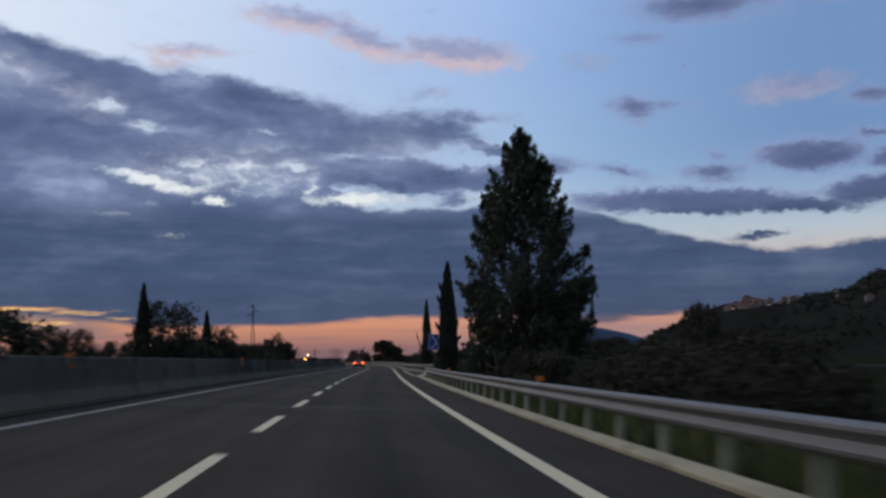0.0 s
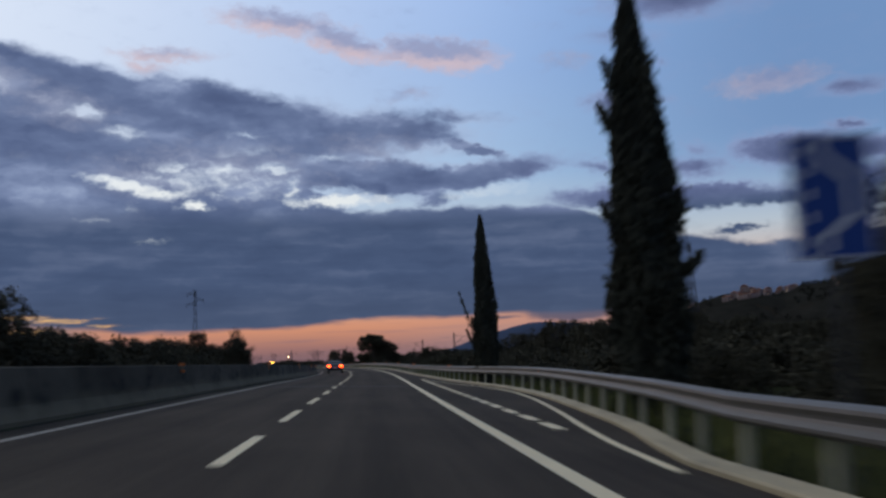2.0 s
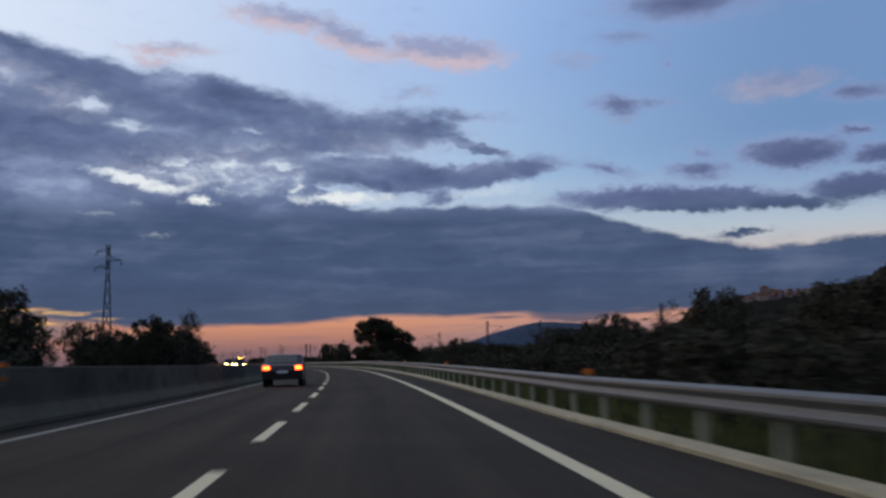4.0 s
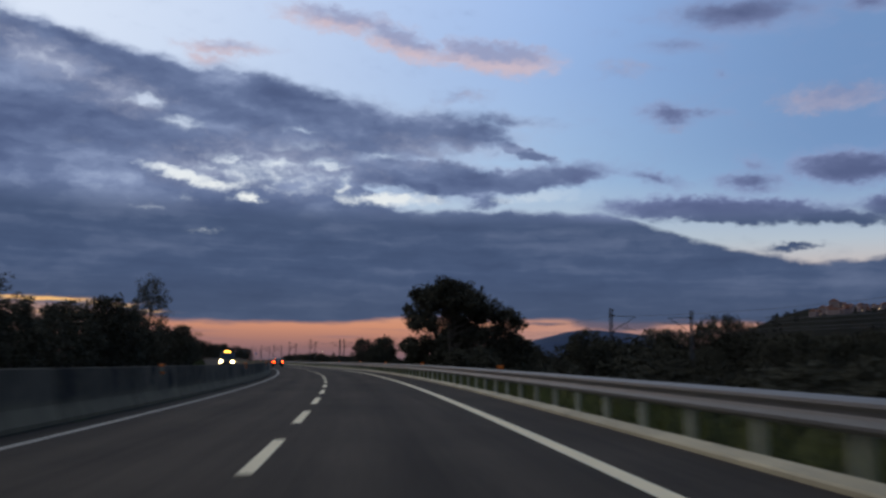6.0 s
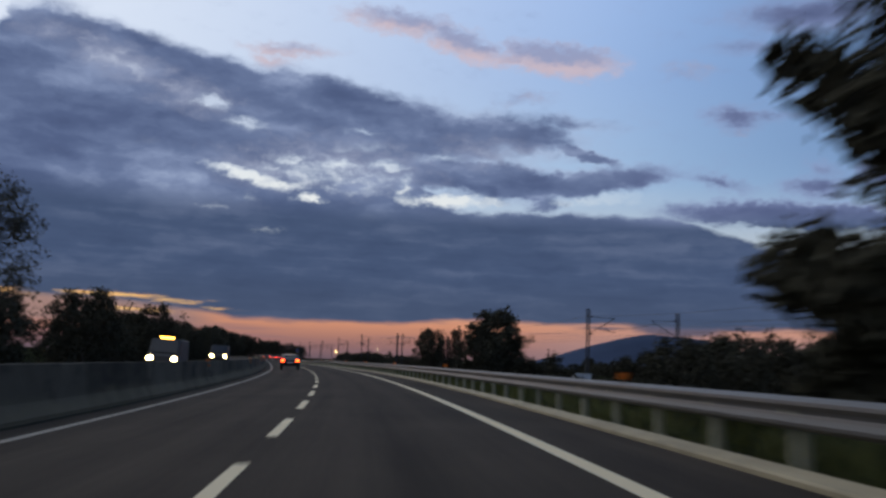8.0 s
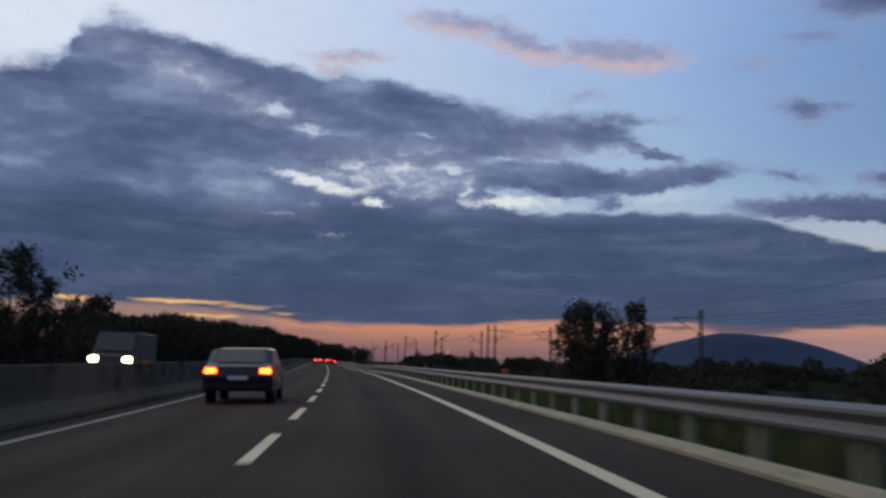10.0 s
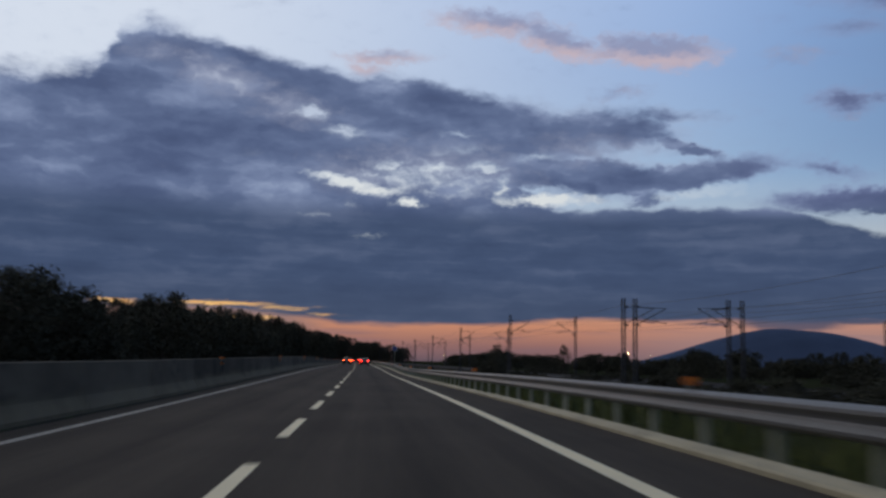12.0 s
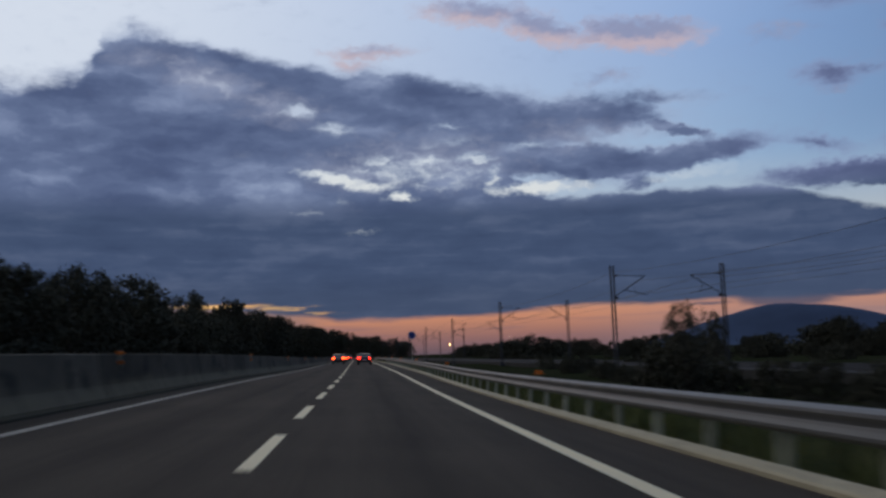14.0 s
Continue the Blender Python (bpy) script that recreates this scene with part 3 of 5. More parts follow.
def sweep(name, section, s_list, mat, closed=True, shift=None, smooth=False, lift=None):
    """A mesh that carries a section of (lat, up) pairs along the road."""
    verts, faces, n = [], [], len(section)
    for s in s_list:
        d = float(shift(s)) if shift else 0.0
        e = float(lift(s)) if lift else 0.0
        for lat, up in section:
            verts.append(spot(s, lat + d, e + up + 0.045 * d * (lat > 5)))
    k = n if closed else n - 1
    for i in range(len(s_list) - 1):
        for j in range(k):
            a, b = i * n + j, i * n + (j + 1) % n
            faces.append((a, b, b + n, a + n))
    if closed:
        faces.append(tuple(range(n - 1, -1, -1)))
        faces.append(tuple(range((len(s_list) - 1) * n, len(s_list) * n)))
    me = mesh_of(name, verts, faces, mat, smooth)
    bm = bmesh.new()
    bm.from_mesh(me)
    bmesh.ops.recalc_face_normals(bm, faces=bm.faces)
    bm.to_mesh(me)
    bm.free()
    for key, vals in (("lat", [lat for _ in s_list for lat, _ in section]), ("run", [float(s) for s in s_list for _ in section]), ("up", [up for _ in s_list for _, up in section])):
        me.attributes.new(key, "FLOAT", "POINT").data.foreach_set("value", vals)
    return me


def empty(name, label, category, group="", m=None, kind=""):
    ob = new(name)
    ob.empty_display_size = 0.3
    if m is not None:
        ob.matrix_basis = m
    return tagged(ob, label, category, group, kind)


# ---- ground, road, kerb ----
def spread_axis(lo, hi, fine_lo, fine_hi, d):
    inner = list(np.arange(fine_lo, fine_hi + d, d))
    out, q, k = [], fine_hi, d
    while q < hi:
        k *= 1.35
        q += k
        out.append(q)
    left, q, k = [], fine_lo, d
    while q > lo:
        k *= 1.35
        q -= k
        left.append(q)
    return np.array(left[::-1] + inner + out)


gx, gy = spread_axis(-4500, 4500, -150, 80, 2.5), spread_axis(-1500, 4800, -40, 720, 3.5)
GX, GY = np.meshgrid(gx, gy)
GZ = ground_z(GX, GY)
far = step(np.maximum(np.abs(GX) - 400, GY - 1200), 0, 600)
GZ = GZ * (1 - far) - 1.5 * far
nx, ny = len(gx), len(gy)
idx = np.arange(nx * ny).reshape(ny, nx)
ground_faces = np.stack([idx[:-1, :-1], idx[:-1, 1:], idx[1:, 1:], idx[1:, :-1]], -1).reshape(-1, 4).tolist()
ground = link("ground", mesh_of("ground", np.stack([GX, GY, GZ], -1).reshape(-1, 3), ground_faces, SOIL, True))
tagged(ground, "dark open fields of grass and soil at dusk", "ground", kind="structure")

S_ROAD = np.arange(-120, 1060, 2.5)
DECK = (-4.25, -3.7, -3.4, -2.0, -0.6, 0.6, 2.0, 3.2, 4.1, 4.7, 5.17)
road = link("road", sweep("road", [(-4.25, -0.5), *((q, 0.0) for q in DECK), (5.17, -0.5)], S_ROAD, ASPHALT))
tagged(road, "grey asphalt motorway carriageway with two lanes", "road", kind="structure")
lay = link("road_layby", sweep("road_layby", [(4.9, -0.52), (4.9, -0.004), (5.17, -0.004), (5.17, -0.52)], np.arange(66, 148, 1.5), ASPHALT))
for i, s in enumerate(np.arange(66, 148, 1.5)):
    for j in (2, 3):
        v = lay.data.vertices[i * 4 + j]
        v.co = spot(s, 5.19 + float(layby(s)), -0.004 + 0.045 * float(layby(s)) if j == 2 else -0.52)
tagged(lay, "asphalt lay-by widening the shoulder behind block markings", "road", kind="structure")
road_far = link("road_opposite", sweep("road_opposite", [(-13.4, -0.5), *((-13.4 + 1.4 * k, 0.0) for k in range(7)), (-5.0, -0.5)], S_ROAD, ASPHALT))
tagged(road_far, "grey asphalt carriageway of the opposite direction", "road", kind="structure")
verge = link("median", sweep("median", [(-5.0, -0.5), (-5.0, 0.03), (-4.25, 0.03), (-4.25, -0.5)], S_ROAD, GRIT))
tagged(verge, "dark gritty strip with weeds under the median barrier", "median", kind="structure")
kerb = link("kerb", sweep("kerb", [(5.17, -0.4), (5.17, 0.05), (5.2, 0.07), (5.5, 0.09), (5.56, 0.04), (5.56, -0.4)], np.arange(-120, 1060, 2.0), KERB, shift=layby))
tagged(kerb, "pale weathered concrete kerb strip along the shoulder", "kerb", kind="structure")

# ---- road markings ----
def bay_line(s):
    """The thin line along the lay-by."""
    return np.interp(s, (73.5, 77, 80, 83, 87, 91, 96, 101, 105, 109, 114, 118, 121), (4.9, 5.1, 5.4, 5.75, 6.15, 6.5, 6.75, 6.7, 6.4, 6.0, 5.5, 5.1, 4.9))


marking = empty("road_marking", "worn white painted lane and edge lines", "road marking", kind="structure")
link("edge_line", sweep("edge_line", [(3.58, 0.004), (3.81, 0.004)], S_ROAD, PAINT, False), marking)
link("edge_line", sweep("edge_line", [(-3.64, 0.004), (-3.47, 0.004)], S_ROAD, PAINT_UNLIT, False), marking, label="worn white edge line, dimmer colour for weaker headlight on it")
link("edge_line", sweep("edge_line", [(-0.07, 0.004), (0.07, 0.004)], np.arange(73.5, 121, 1.5), PAINT, False, shift=bay_line, lift=lambda s: 0.045 * max(0.0, float(layby(s)) * (bay_line(s) - 4.9) / (0.27 + float(layby(s))))), marking)
DASH, PERIOD, PHASE = 4.05, 7.5, 3.35
for k in range(-14, 100):
    s = PHASE + k * PERIOD
    link("lane_dash", sweep("lane_dash", [(-0.085, 0.004), (0.085, 0.004)], [s - DASH, s - DASH / 2, s], PAINT, False), marking)
for s in np.arange(79.5, 122, 2.44):
    link("block_mark", sweep("block_mark", [(4.80, 0.006), (5.04, 0.006)], [s, s + 1.68], PAINT, False), marking)
for s in (22.0, 35.0, 46.0, 62.0, 107.0):
    wide = 0.35 if s < 100 else 0.8
    link("road_patch", sweep("road_patch", [(-3.3, 0.0045), (3.5, 0.0045)], [s, s + wide], ASPHALT_OLD, False), road)

# ---- guard rail ----
PROFILE = [(0.0, 0.70), (0.03, 0.685), (0.075, 0.655), (0.08, 0.62), (0.035, 0.575), (0.02, 0.54), (0.035, 0.505), (0.08, 0.46), (0.075, 0.425), (0.03, 0.395), (0.0, 0.38)]
RAIL_LAT = 5.62
PROFILE_UP = [(a, 0.785 - (0.70 - z) * 1.06) for a, z in PROFILE]
rail_section = [(RAIL_LAT - 0.02 + (0.0 - a) * 1.0, z) for a, z in PROFILE_UP] + [(RAIL_LAT - 0.012 - a, z) for a, z in PROFILE_UP[::-1]]


def guard_rail():
    rail = empty("guard_rail", "galvanised steel W-beam guard rail on closely set posts", "guard rail", kind="structure")
    for i in range(-10, 158):
        s = 1.44 + i * 4.28
        link("beam", sweep("beam", rail_section, [s, s + 1.42, s + 2.85, s + 4.28 + 0.05], STEEL, shift=rail_out, smooth=False, lift=lambda s: 0.045 * float(rail_out(s)) - 0.03 * float(step(s, 240.0, 300.0))), rail)
    bm = bmesh.new()
    box(bm, 0.012, 0.10, 0.98, Matrix.Translation((0.05, 0, 0.25)))
    box(bm, 0.08, 0.012, 0.98, Matrix.Translation((0.09, 0.05, 0.25)))
    box(bm, 0.08, 0.012, 0.98, Matrix.Translation((0.09, -0.05, 0.25)))
    box(bm, 0.07, 0.14, 0.22, Matrix.Translation((0.01, 0, 0.61)), 0.01)
    me = bpy.data.meshes.new("post")
    bm.to_mesh(me)
    bm.free()
    me.materials.append(POST)
    for i in range(-19, 280):
        s = 1.44 + i * 2.14
        link("post", me, rail, on_road(s, RAIL_LAT + float(rail_out(s)), 0.045 * float(rail_out(s))))
    return rail


guard_rail()


def delineator(m, name, group):
    bm = bmesh.new()
    box(bm, 0.05, 0.012, 0.20, Matrix.Translation((0, 0.006, 0.07)))
    d = empty(name, "small orange reflector on a steel bracket over the rail", "reflector", group, m)
    part("bracket", bm, POST, d)
    bm = bmesh.new()
    box(bm, 0.20, 0.03, 0.115, Matrix.Translation((0, -0.016, 0.115)), 0.012)
    part("reflector_face", bm, ORANGE, d, "glossy orange reflector")
    return d


first = delineator(on_road(20.5, 5.62, 0.75), "delineator", "reflectors along the guard rail")
for k in range(-1, 26):
    s = 20.5 + 25 * k
    if k:
        copy_thing(first, on_road(s, 5.62 + float(rail_out(s)), 0.75))

# ---- median barrier ----
JERSEY = [(-0.30, 0.03), (-0.30, 0.10), (-0.16, 0.36), (-0.09, 1.02), (-0.07, 1.04), (0.07, 1.04), (0.09, 1.02), (0.16, 0.36), (0.30, 0.10), (0.30, 0.03)]
barrier = empty("median_barrier", "grey stained concrete median barrier in joined panels", "barrier", kind="structure")
for i in range(-12, 110):
    s = i * 6.0
    link("panel", sweep("panel", [(-4.62 + a, z) for a, z in JERSEY], [s + 0.025, s + 2, s + 4, s + 5.975], CONCRETE), barrier)
link("panel", sweep("panel", [(-4.62 + a, z) for a, z in JERSEY], list(np.arange(660, 1050, 6.0)), CONCRETE), barrier)


def median_reflector(m):
    d = empty("median_reflector", "pair of stacked orange reflectors on the barrier", "reflector", "reflectors on the median barrier", m)
    bm = bmesh.new()
    box(bm, 0.04, 0.012, 0.42, Matrix.Translation((0, 0.006, 0.20)))
    part("bracket", bm, POST, d)
    for z in (0.12, 0.34):
        bm = bmesh.new()
        box(bm, 0.17, 0.03, 0.075, Matrix.Translation((0, -0.016, z)), 0.01)
        part("reflector_face", bm, ORANGE, d, "glossy orange reflector")
    return d


first = median_reflector(on_road(19.5, -4.49, 0.72))
for k in range(1, 26):
    copy_thing(first, on_road(19.5 + 25 * k, -4.49, 0.72))

# ---- hill, mountain ----
def heap(name, cx, cy, rx, ry, height, turn, mat, rough, n=70, power=1.4, seed=0.0, base=-2.0):
    """A hill: a grid with a soft dome and noise."""
    verts, faces = [], []
    for j in range(n + 1):
        for i in range(n + 1):
            u, v = i / n * 2 - 1, j / n * 2 - 1
            d = max(0.0, 1 - (u * u + v * v))
            x, y = u * rx, v * ry
            q = noise.fractal(Vector((x / rx * 3 + seed, y / ry * 3, seed)), 1.0, 2.0, 6)
            z = height * d ** power * (1 + rough * q) + base - (4 if d <= 0 else 0)
            c, s = math.cos(radians(turn)), math.sin(radians(turn))
            verts.append((cx + c * x - s * y, cy + s * x + c * y, z))
    for j in range(n):
        for i in range(n):
            a = j * (n + 1) + i
            faces.append((a, a + 1, a + n + 2, a + n + 1))
    return link(name, mesh_of(name, verts, faces, mat, True))


tagged(heap("hill", 1175, 1640, 640, 800, 157, -35, HILL_M, 0.3, seed=2.3, power=1.05), "dark wooded hill with scattered houses", "hill", kind="structure")
tagged(heap("hill_knoll", 661, 1477, 270, 270, 94, 0, HILL_M, 0.12, n=40, seed=7.7, power=1.6), "dark knoll of the hill with a village on top", "hill", kind="structure")
tagged(heap("mountain", 1065, 4700, 880, 260, 181, 0, MOUNTAIN_HAZE, 0.05, seed=5.1, power=2.2), "distant mountain with the evening haze in its blue base colour", "mountain", kind="structure")

# ---- trees ----
rng = np.random.default_rng(7)


def leaves(centres, spreads, per, size, up=0.3, seed=1):
    """Leaf quads scattered round clump centres."""
    g = np.random.default_rng(seed)
    n = len(centres)
    c = np.repeat(centres, per, 0)
    sp = np.repeat(spreads, per, 0)
    d = g.normal(size=(n * per, 3))
    d /= np.linalg.norm(d, axis=1)[:, None]
    c = c + d * sp * (g.random((n * per, 1)) ** 0.45)
    a = g.normal(size=(n * per, 3))
    a[:, 2] += up
    a /= np.linalg.norm(a, axis=1)[:, None]
    b = np.cross(a, g.normal(size=(n * per, 3)))
    b /= np.linalg.norm(b, axis=1)[:, None]
    ln = size * (0.6 + 0.8 * g.random((n * per, 1)))
    wd = ln * 0.45
    return np.stack([c - a * ln * 0.5, c + b * wd * 0.5, c + a * ln * 0.5, c - b * wd * 0.5], 1)


def limbs(height, girth, tips, lean=0.0, seed=3, top=0.85):
    """A tapered bent trunk with limbs to some crown points."""
    g = np.random.default_rng(seed)
    bm = bmesh.new()
    pts = [Vector((math.sin(k * 1.3 + seed) * 0.02 * height * k / 6 + lean * k / 6, math.cos(k * 1.7 + seed) * 0.02 * height * k / 6, height * top * k / 6 - (0.3 if k == 0 else 0))) for k in range(7)]
    for k in range(6):
        bar(bm, pts[k], pts[k + 1], girth * (1 - k / 6.6), girth * (1 - (k + 1) / 6.6), 8)
    for t in tips:
        t = Vector(t)
        z = max(0.12 * height, min(height * top * 0.96, t.z - 0.5 * math.hypot(t.x, t.y) - 0.05 * height))
        k = min(5, int(z / (height * top) * 6))
        f = z / (height * top) * 6 - k
        root = pts[k].lerp(pts[k + 1], f)
        r = girth * (1 - z / height) * 0.42 + 0.01
        m1 = root.lerp(t, 0.5) + Vector((0, 0, -0.06 * (t - root).length))
        bar(bm, root, m1, r, r * 0.6, 5)
        bar(bm, m1, t, r * 0.6, r * 0.2, 5)
    return bm


def crown_points(shape, height, width, n, seed, fill=0.45):
    """Clump centres in an envelope: shape(h) gives the radius share at height share h."""
    g = np.random.default_rng(seed)
    out = []
    ph = g.random(6) * 6.28
    while len(out) < n:
        h = g.random()
        r = shape(h)
        if g.random() > r + 0.12:
            continue
        a = g.random() * 6.283
        lump = 1 + 0.20 * math.sin(3 * a + 7 * h + ph[0]) + 0.16 * math.sin(5 * a - 13 * h + ph[1]) + 0.12 * math.sin(2 * a + 23 * h + ph[2])
        q = (fill + (1 - fill) * math.sqrt(g.random())) * r * lump * width / 2
        out.append((q * math.cos(a), q * math.sin(a), h * height))
    return np.array(out)


def tree(name, label, shape, height, width, clumps, per, leaf, spread_m, mat, girth, seed, squash=1.0, fill=0.45, up=0.3, base=0.0, top=0.85, category="tree", limb_n=22):
    ob = empty(name, label, category)
    pts = crown_points(shape, height - base, width, clumps, seed, fill)
    pts[:, 2] += base
    g = np.random.default_rng(seed + 50)
    sp = spread_m * (0.6 + 0.8 * g.random((clumps, 1))) * np.array([[1, 1, squash]])
    pick = pts[g.permutation(clumps)[:limb_n]]
    part("trunk", limbs(height, girth, pick, seed=seed, top=top), BARK, ob, "rough brown trunk and limbs")
    link("crown", quad_mesh("crown", leaves(pts, sp, per, leaf, up, seed), mat), ob)
    return ob


def place(ob, x, y, scale=1.0, turn=0.0, sink=0.1, tall=1.0):
    z = float(ground_z(x, y)) - sink
    return pose(x, y, z, 0, 0, turn) @ Matrix.Diagonal((scale, scale, scale * tall, 1))


def shape_round(h):
    return max(0.0, 1 - abs((h - 0.52) / 0.56) ** 2.3) ** 0.5


def shape_cypress(h):
    return (0.55 + 0.45 * min(1, h / 0.22)) * max(0.0, 1 - h ** 2.2) ** 0.9


def shape_bush(h):
    return max(0.0, 1 - h ** 2) ** 0.5


def shape_tall(h):
    return max(0.0, 1 - abs((h - 0.45) / 0.58) ** 2.0) ** 0.6


def shape_old_poplar(h):
    return 1.0 if h < 0.3 else max(0.0, 1 - ((h - 0.3) / 0.7) ** 2.1)


def plume_tree(name, label, height, radius, plumes, per, mat, girth, seed, base):
    """A tree of many upright plumes that sweep out and up from the trunk, round a denser heart."""
    ob = empty(name, label, "tree")
    g = np.random.default_rng(seed)
    crown, tips = [], []
    while len(tips) < plumes:
        h = g.random() ** 0.9
        r = shape_old_poplar(h) * radius * (0.80 + 0.32 * g.random())
        a = g.random() * 6.283
        if g.random() > 0.25 + r / radius:
            continue
        tip = np.array([r * math.cos(a), r * math.sin(a), base + h * (height - base)])
        ln = (1.5 + 1.2 * g.random()) * (0.7 + 0.3 * r / radius)
        rise = np.radians(38 + 30 * h + g.normal(0, 8))
        root = tip - ln * np.array([math.cos(a) * math.cos(rise), math.sin(a) * math.cos(rise), math.sin(rise)])
        f = g.random(per) ** 0.8
        fat = 0.40 * np.sin(np.pi * np.clip(0.12 + 0.86 * f, 0, 1)) ** 0.8
        crown.append(root + (tip - root) * f[:, None] + g.normal(0, 0.5, (per, 3)) * fat[:, None] * np.array([1, 1, 1.25]))
        tips.append(tip)
    n = plumes * per // 4
    hh = g.random(n) ** 1.1
    rr = np.array([shape_old_poplar(q) for q in hh]) * radius * 0.72 * np.sqrt(g.random(n))
    aa = g.random(n) * 6.283
    crown.append(np.stack([rr * np.cos(aa), rr * np.sin(aa), base + hh * (height - base) * 0.94], -1))
    pts = np.concatenate(crown)
    part("trunk", limbs(height, girth, [tips[i] for i in g.permutation(plumes)[:70]], seed=seed, top=0.95), BARK, ob, "rough brown trunk and limbs")
    link("crown", quad_mesh("crown", leaves(pts, np.full((len(pts), 1), 0.07), 1, 0.27, 1.2, seed), mat), ob)
    return ob


def lobed_tree(name, label, lobes, height, per, leaf, mat, girth, seed, lean=0.0):
    """A tree whose crown is a set of leafy lobes (x, y, z, radius) with gaps of sky between them."""
    ob = empty(name, label, "tree")
    g = np.random.default_rng(seed)
    crown, tips = [], []
    for x, y, z, r in lobes:
        n = int(per * r * r)
        d = g.normal(size=(n, 3))
        d /= np.linalg.norm(d, axis=1)[:, None]
        knob = 1 + 0.22 * np.sin(4 * d[:, 0] + 5 * d[:, 2] + x) + 0.2 * np.sin(6 * d[:, 1] - 4 * d[:, 2] + z)
        crown.append(np.array([x, y, z]) + d * (r * knob * g.random(n) ** 0.4)[:, None] * np.array([1.12, 1.12, 0.86]))
        for _ in range(3):
            tips.append((x + g.normal(0, 0.4 * r), y + g.normal(0, 0.4 * r), z + g.normal(0, 0.3 * r)))
    pts = np.concatenate(crown)
    part("trunk", limbs(height, girth, tips, lean, seed, 0.8), BARK, ob, "rough brown trunk and limbs")
    link("crown", quad_mesh("crown", leaves(pts, np.full((len(pts), 1), 0.12), 1, leaf, 0.2, seed), mat), ob)
    return ob


def dome_lobes(seed, height, rx, ry, n, r_lo, r_hi, low=0.12):
    """Lobes scattered over and through a dome."""
    g = np.random.default_rng(seed)
    out = []
    while len(out) < n:
        h = low + (0.88 - low) * g.random()
        w_ = max(0.0, 1 - ((h - 0.38) / 0.58) ** 2) ** 0.75
        q = w_ * (0.35 + 0.65 * math.sqrt(g.random()))
        a = g.random() * 6.283
        r = r_lo + (r_hi - r_lo) * g.random()
        c = (q * math.cos(a) * rx, q * math.sin(a) * ry, h * height, r)
        if all(math.dist(c[:3], o[:3]) > 0.62 * (r + o[3]) for o in out):
            out.append(c)
    return out


poplar = plume_tree("poplar_tree", "tall leafy poplar with ragged upright branches beside the road", 15.5, 3.7, 240, 150, LEAF_POPLAR, 0.26, 11, 0.8)
poplar.matrix_basis = place(poplar, 10.7, 50.3, turn=40)
cypress = tree("cypress_tree", "slender dark green cypress with dense upright foliage", shape_cypress, 10.9, 1.75, 1000, 56, 0.18, 0.20, LEAF_CYPRESS, 0.13, 21, 2.2, 0.6, 2.5, limb_n=40, base=0.25)
cypress.matrix_basis = pose(9.35, 84.6, float(ground_z(9.35, 84.6)) - 0.1, -7, 1.5, 0) @ Matrix.Diagonal((0.93, 0.93, 1.0, 1))
tagged(cypress, group="cypresses along the motorway")
leaning = copy_thing(cypress, pose(9.14, 109.4, float(ground_z(9.14, 109.4)) - 0.1, -7.5, 0.8, 0) @ Matrix.Diagonal((0.66, 0.66, 0.815, 1)))
copy_thing(cypress, place(cypress, -17.4, 79.8, 0.78, 75, tall=1.0))
copy_thing(cypress, place(cypress, -17.0, 109.0, 0.72, 200, tall=1.0))


def side_branch(parent, foot, tip, fat, seed):
    """A thin leafy branch that stands out of a crown."""
    g = np.random.default_rng(seed)
    a, b = np.array(foot), np.array(tip)
    f = g.random(420) ** 0.8
    p_ = a + (b - a) * f[:, None] + np.array([0, 0, -0.25]) * (f * (1 - f) * 2)[:, None]
    p_ += g.normal(0, 1, (420, 3)) * (fat * (0.35 + 0.65 * np.sin(np.pi * f)))[:, None]
    part("side_branch", bar(bmesh.new(), foot, tip, 0.05, 0.015, 6), BARK, parent, "thin half-dead side branch")
    link("side_foliage", quad_mesh("side_foliage", leaves(p_, np.full((420, 1), 0.03), 1, 0.15, 1.5, seed), LEAF_CYPRESS), parent)


side_branch(leaning, (-0.5, -0.3, 2.3), (-2.15, -0.5, 6.0), 0.10, 1)
side_branch(leaning, (-0.5, 0.1, 2.0), (-1.55, 0.2, 3.7), 0.09, 2)
side_branch(leaning, (-0.5, -0.4, 3.2), (-1.2, -0.4, 4.4), 0.08, 7)
side_branch(leaning, (0.5, 0.0, 3.2), (1.1, -0.2, 4.5), 0.07, 3)
side_branch(cypress, (0.6, -0.3, 3.4), (1.3, -0.5, 3.9), 0.06, 4)
side_branch(cypress, (-0.6, -0.3, 4.3), (-1.25, -0.5, 5.1), 0.08, 5)
side_branch(cypress, (-0.5, -0.2, 6.8), (-1.1, -0.3, 7.7), 0.09, 6)
side_branch(cypress, (-0.4, -0.2, 8.0), (-0.9, -0.3, 8.9), 0.08, 8)

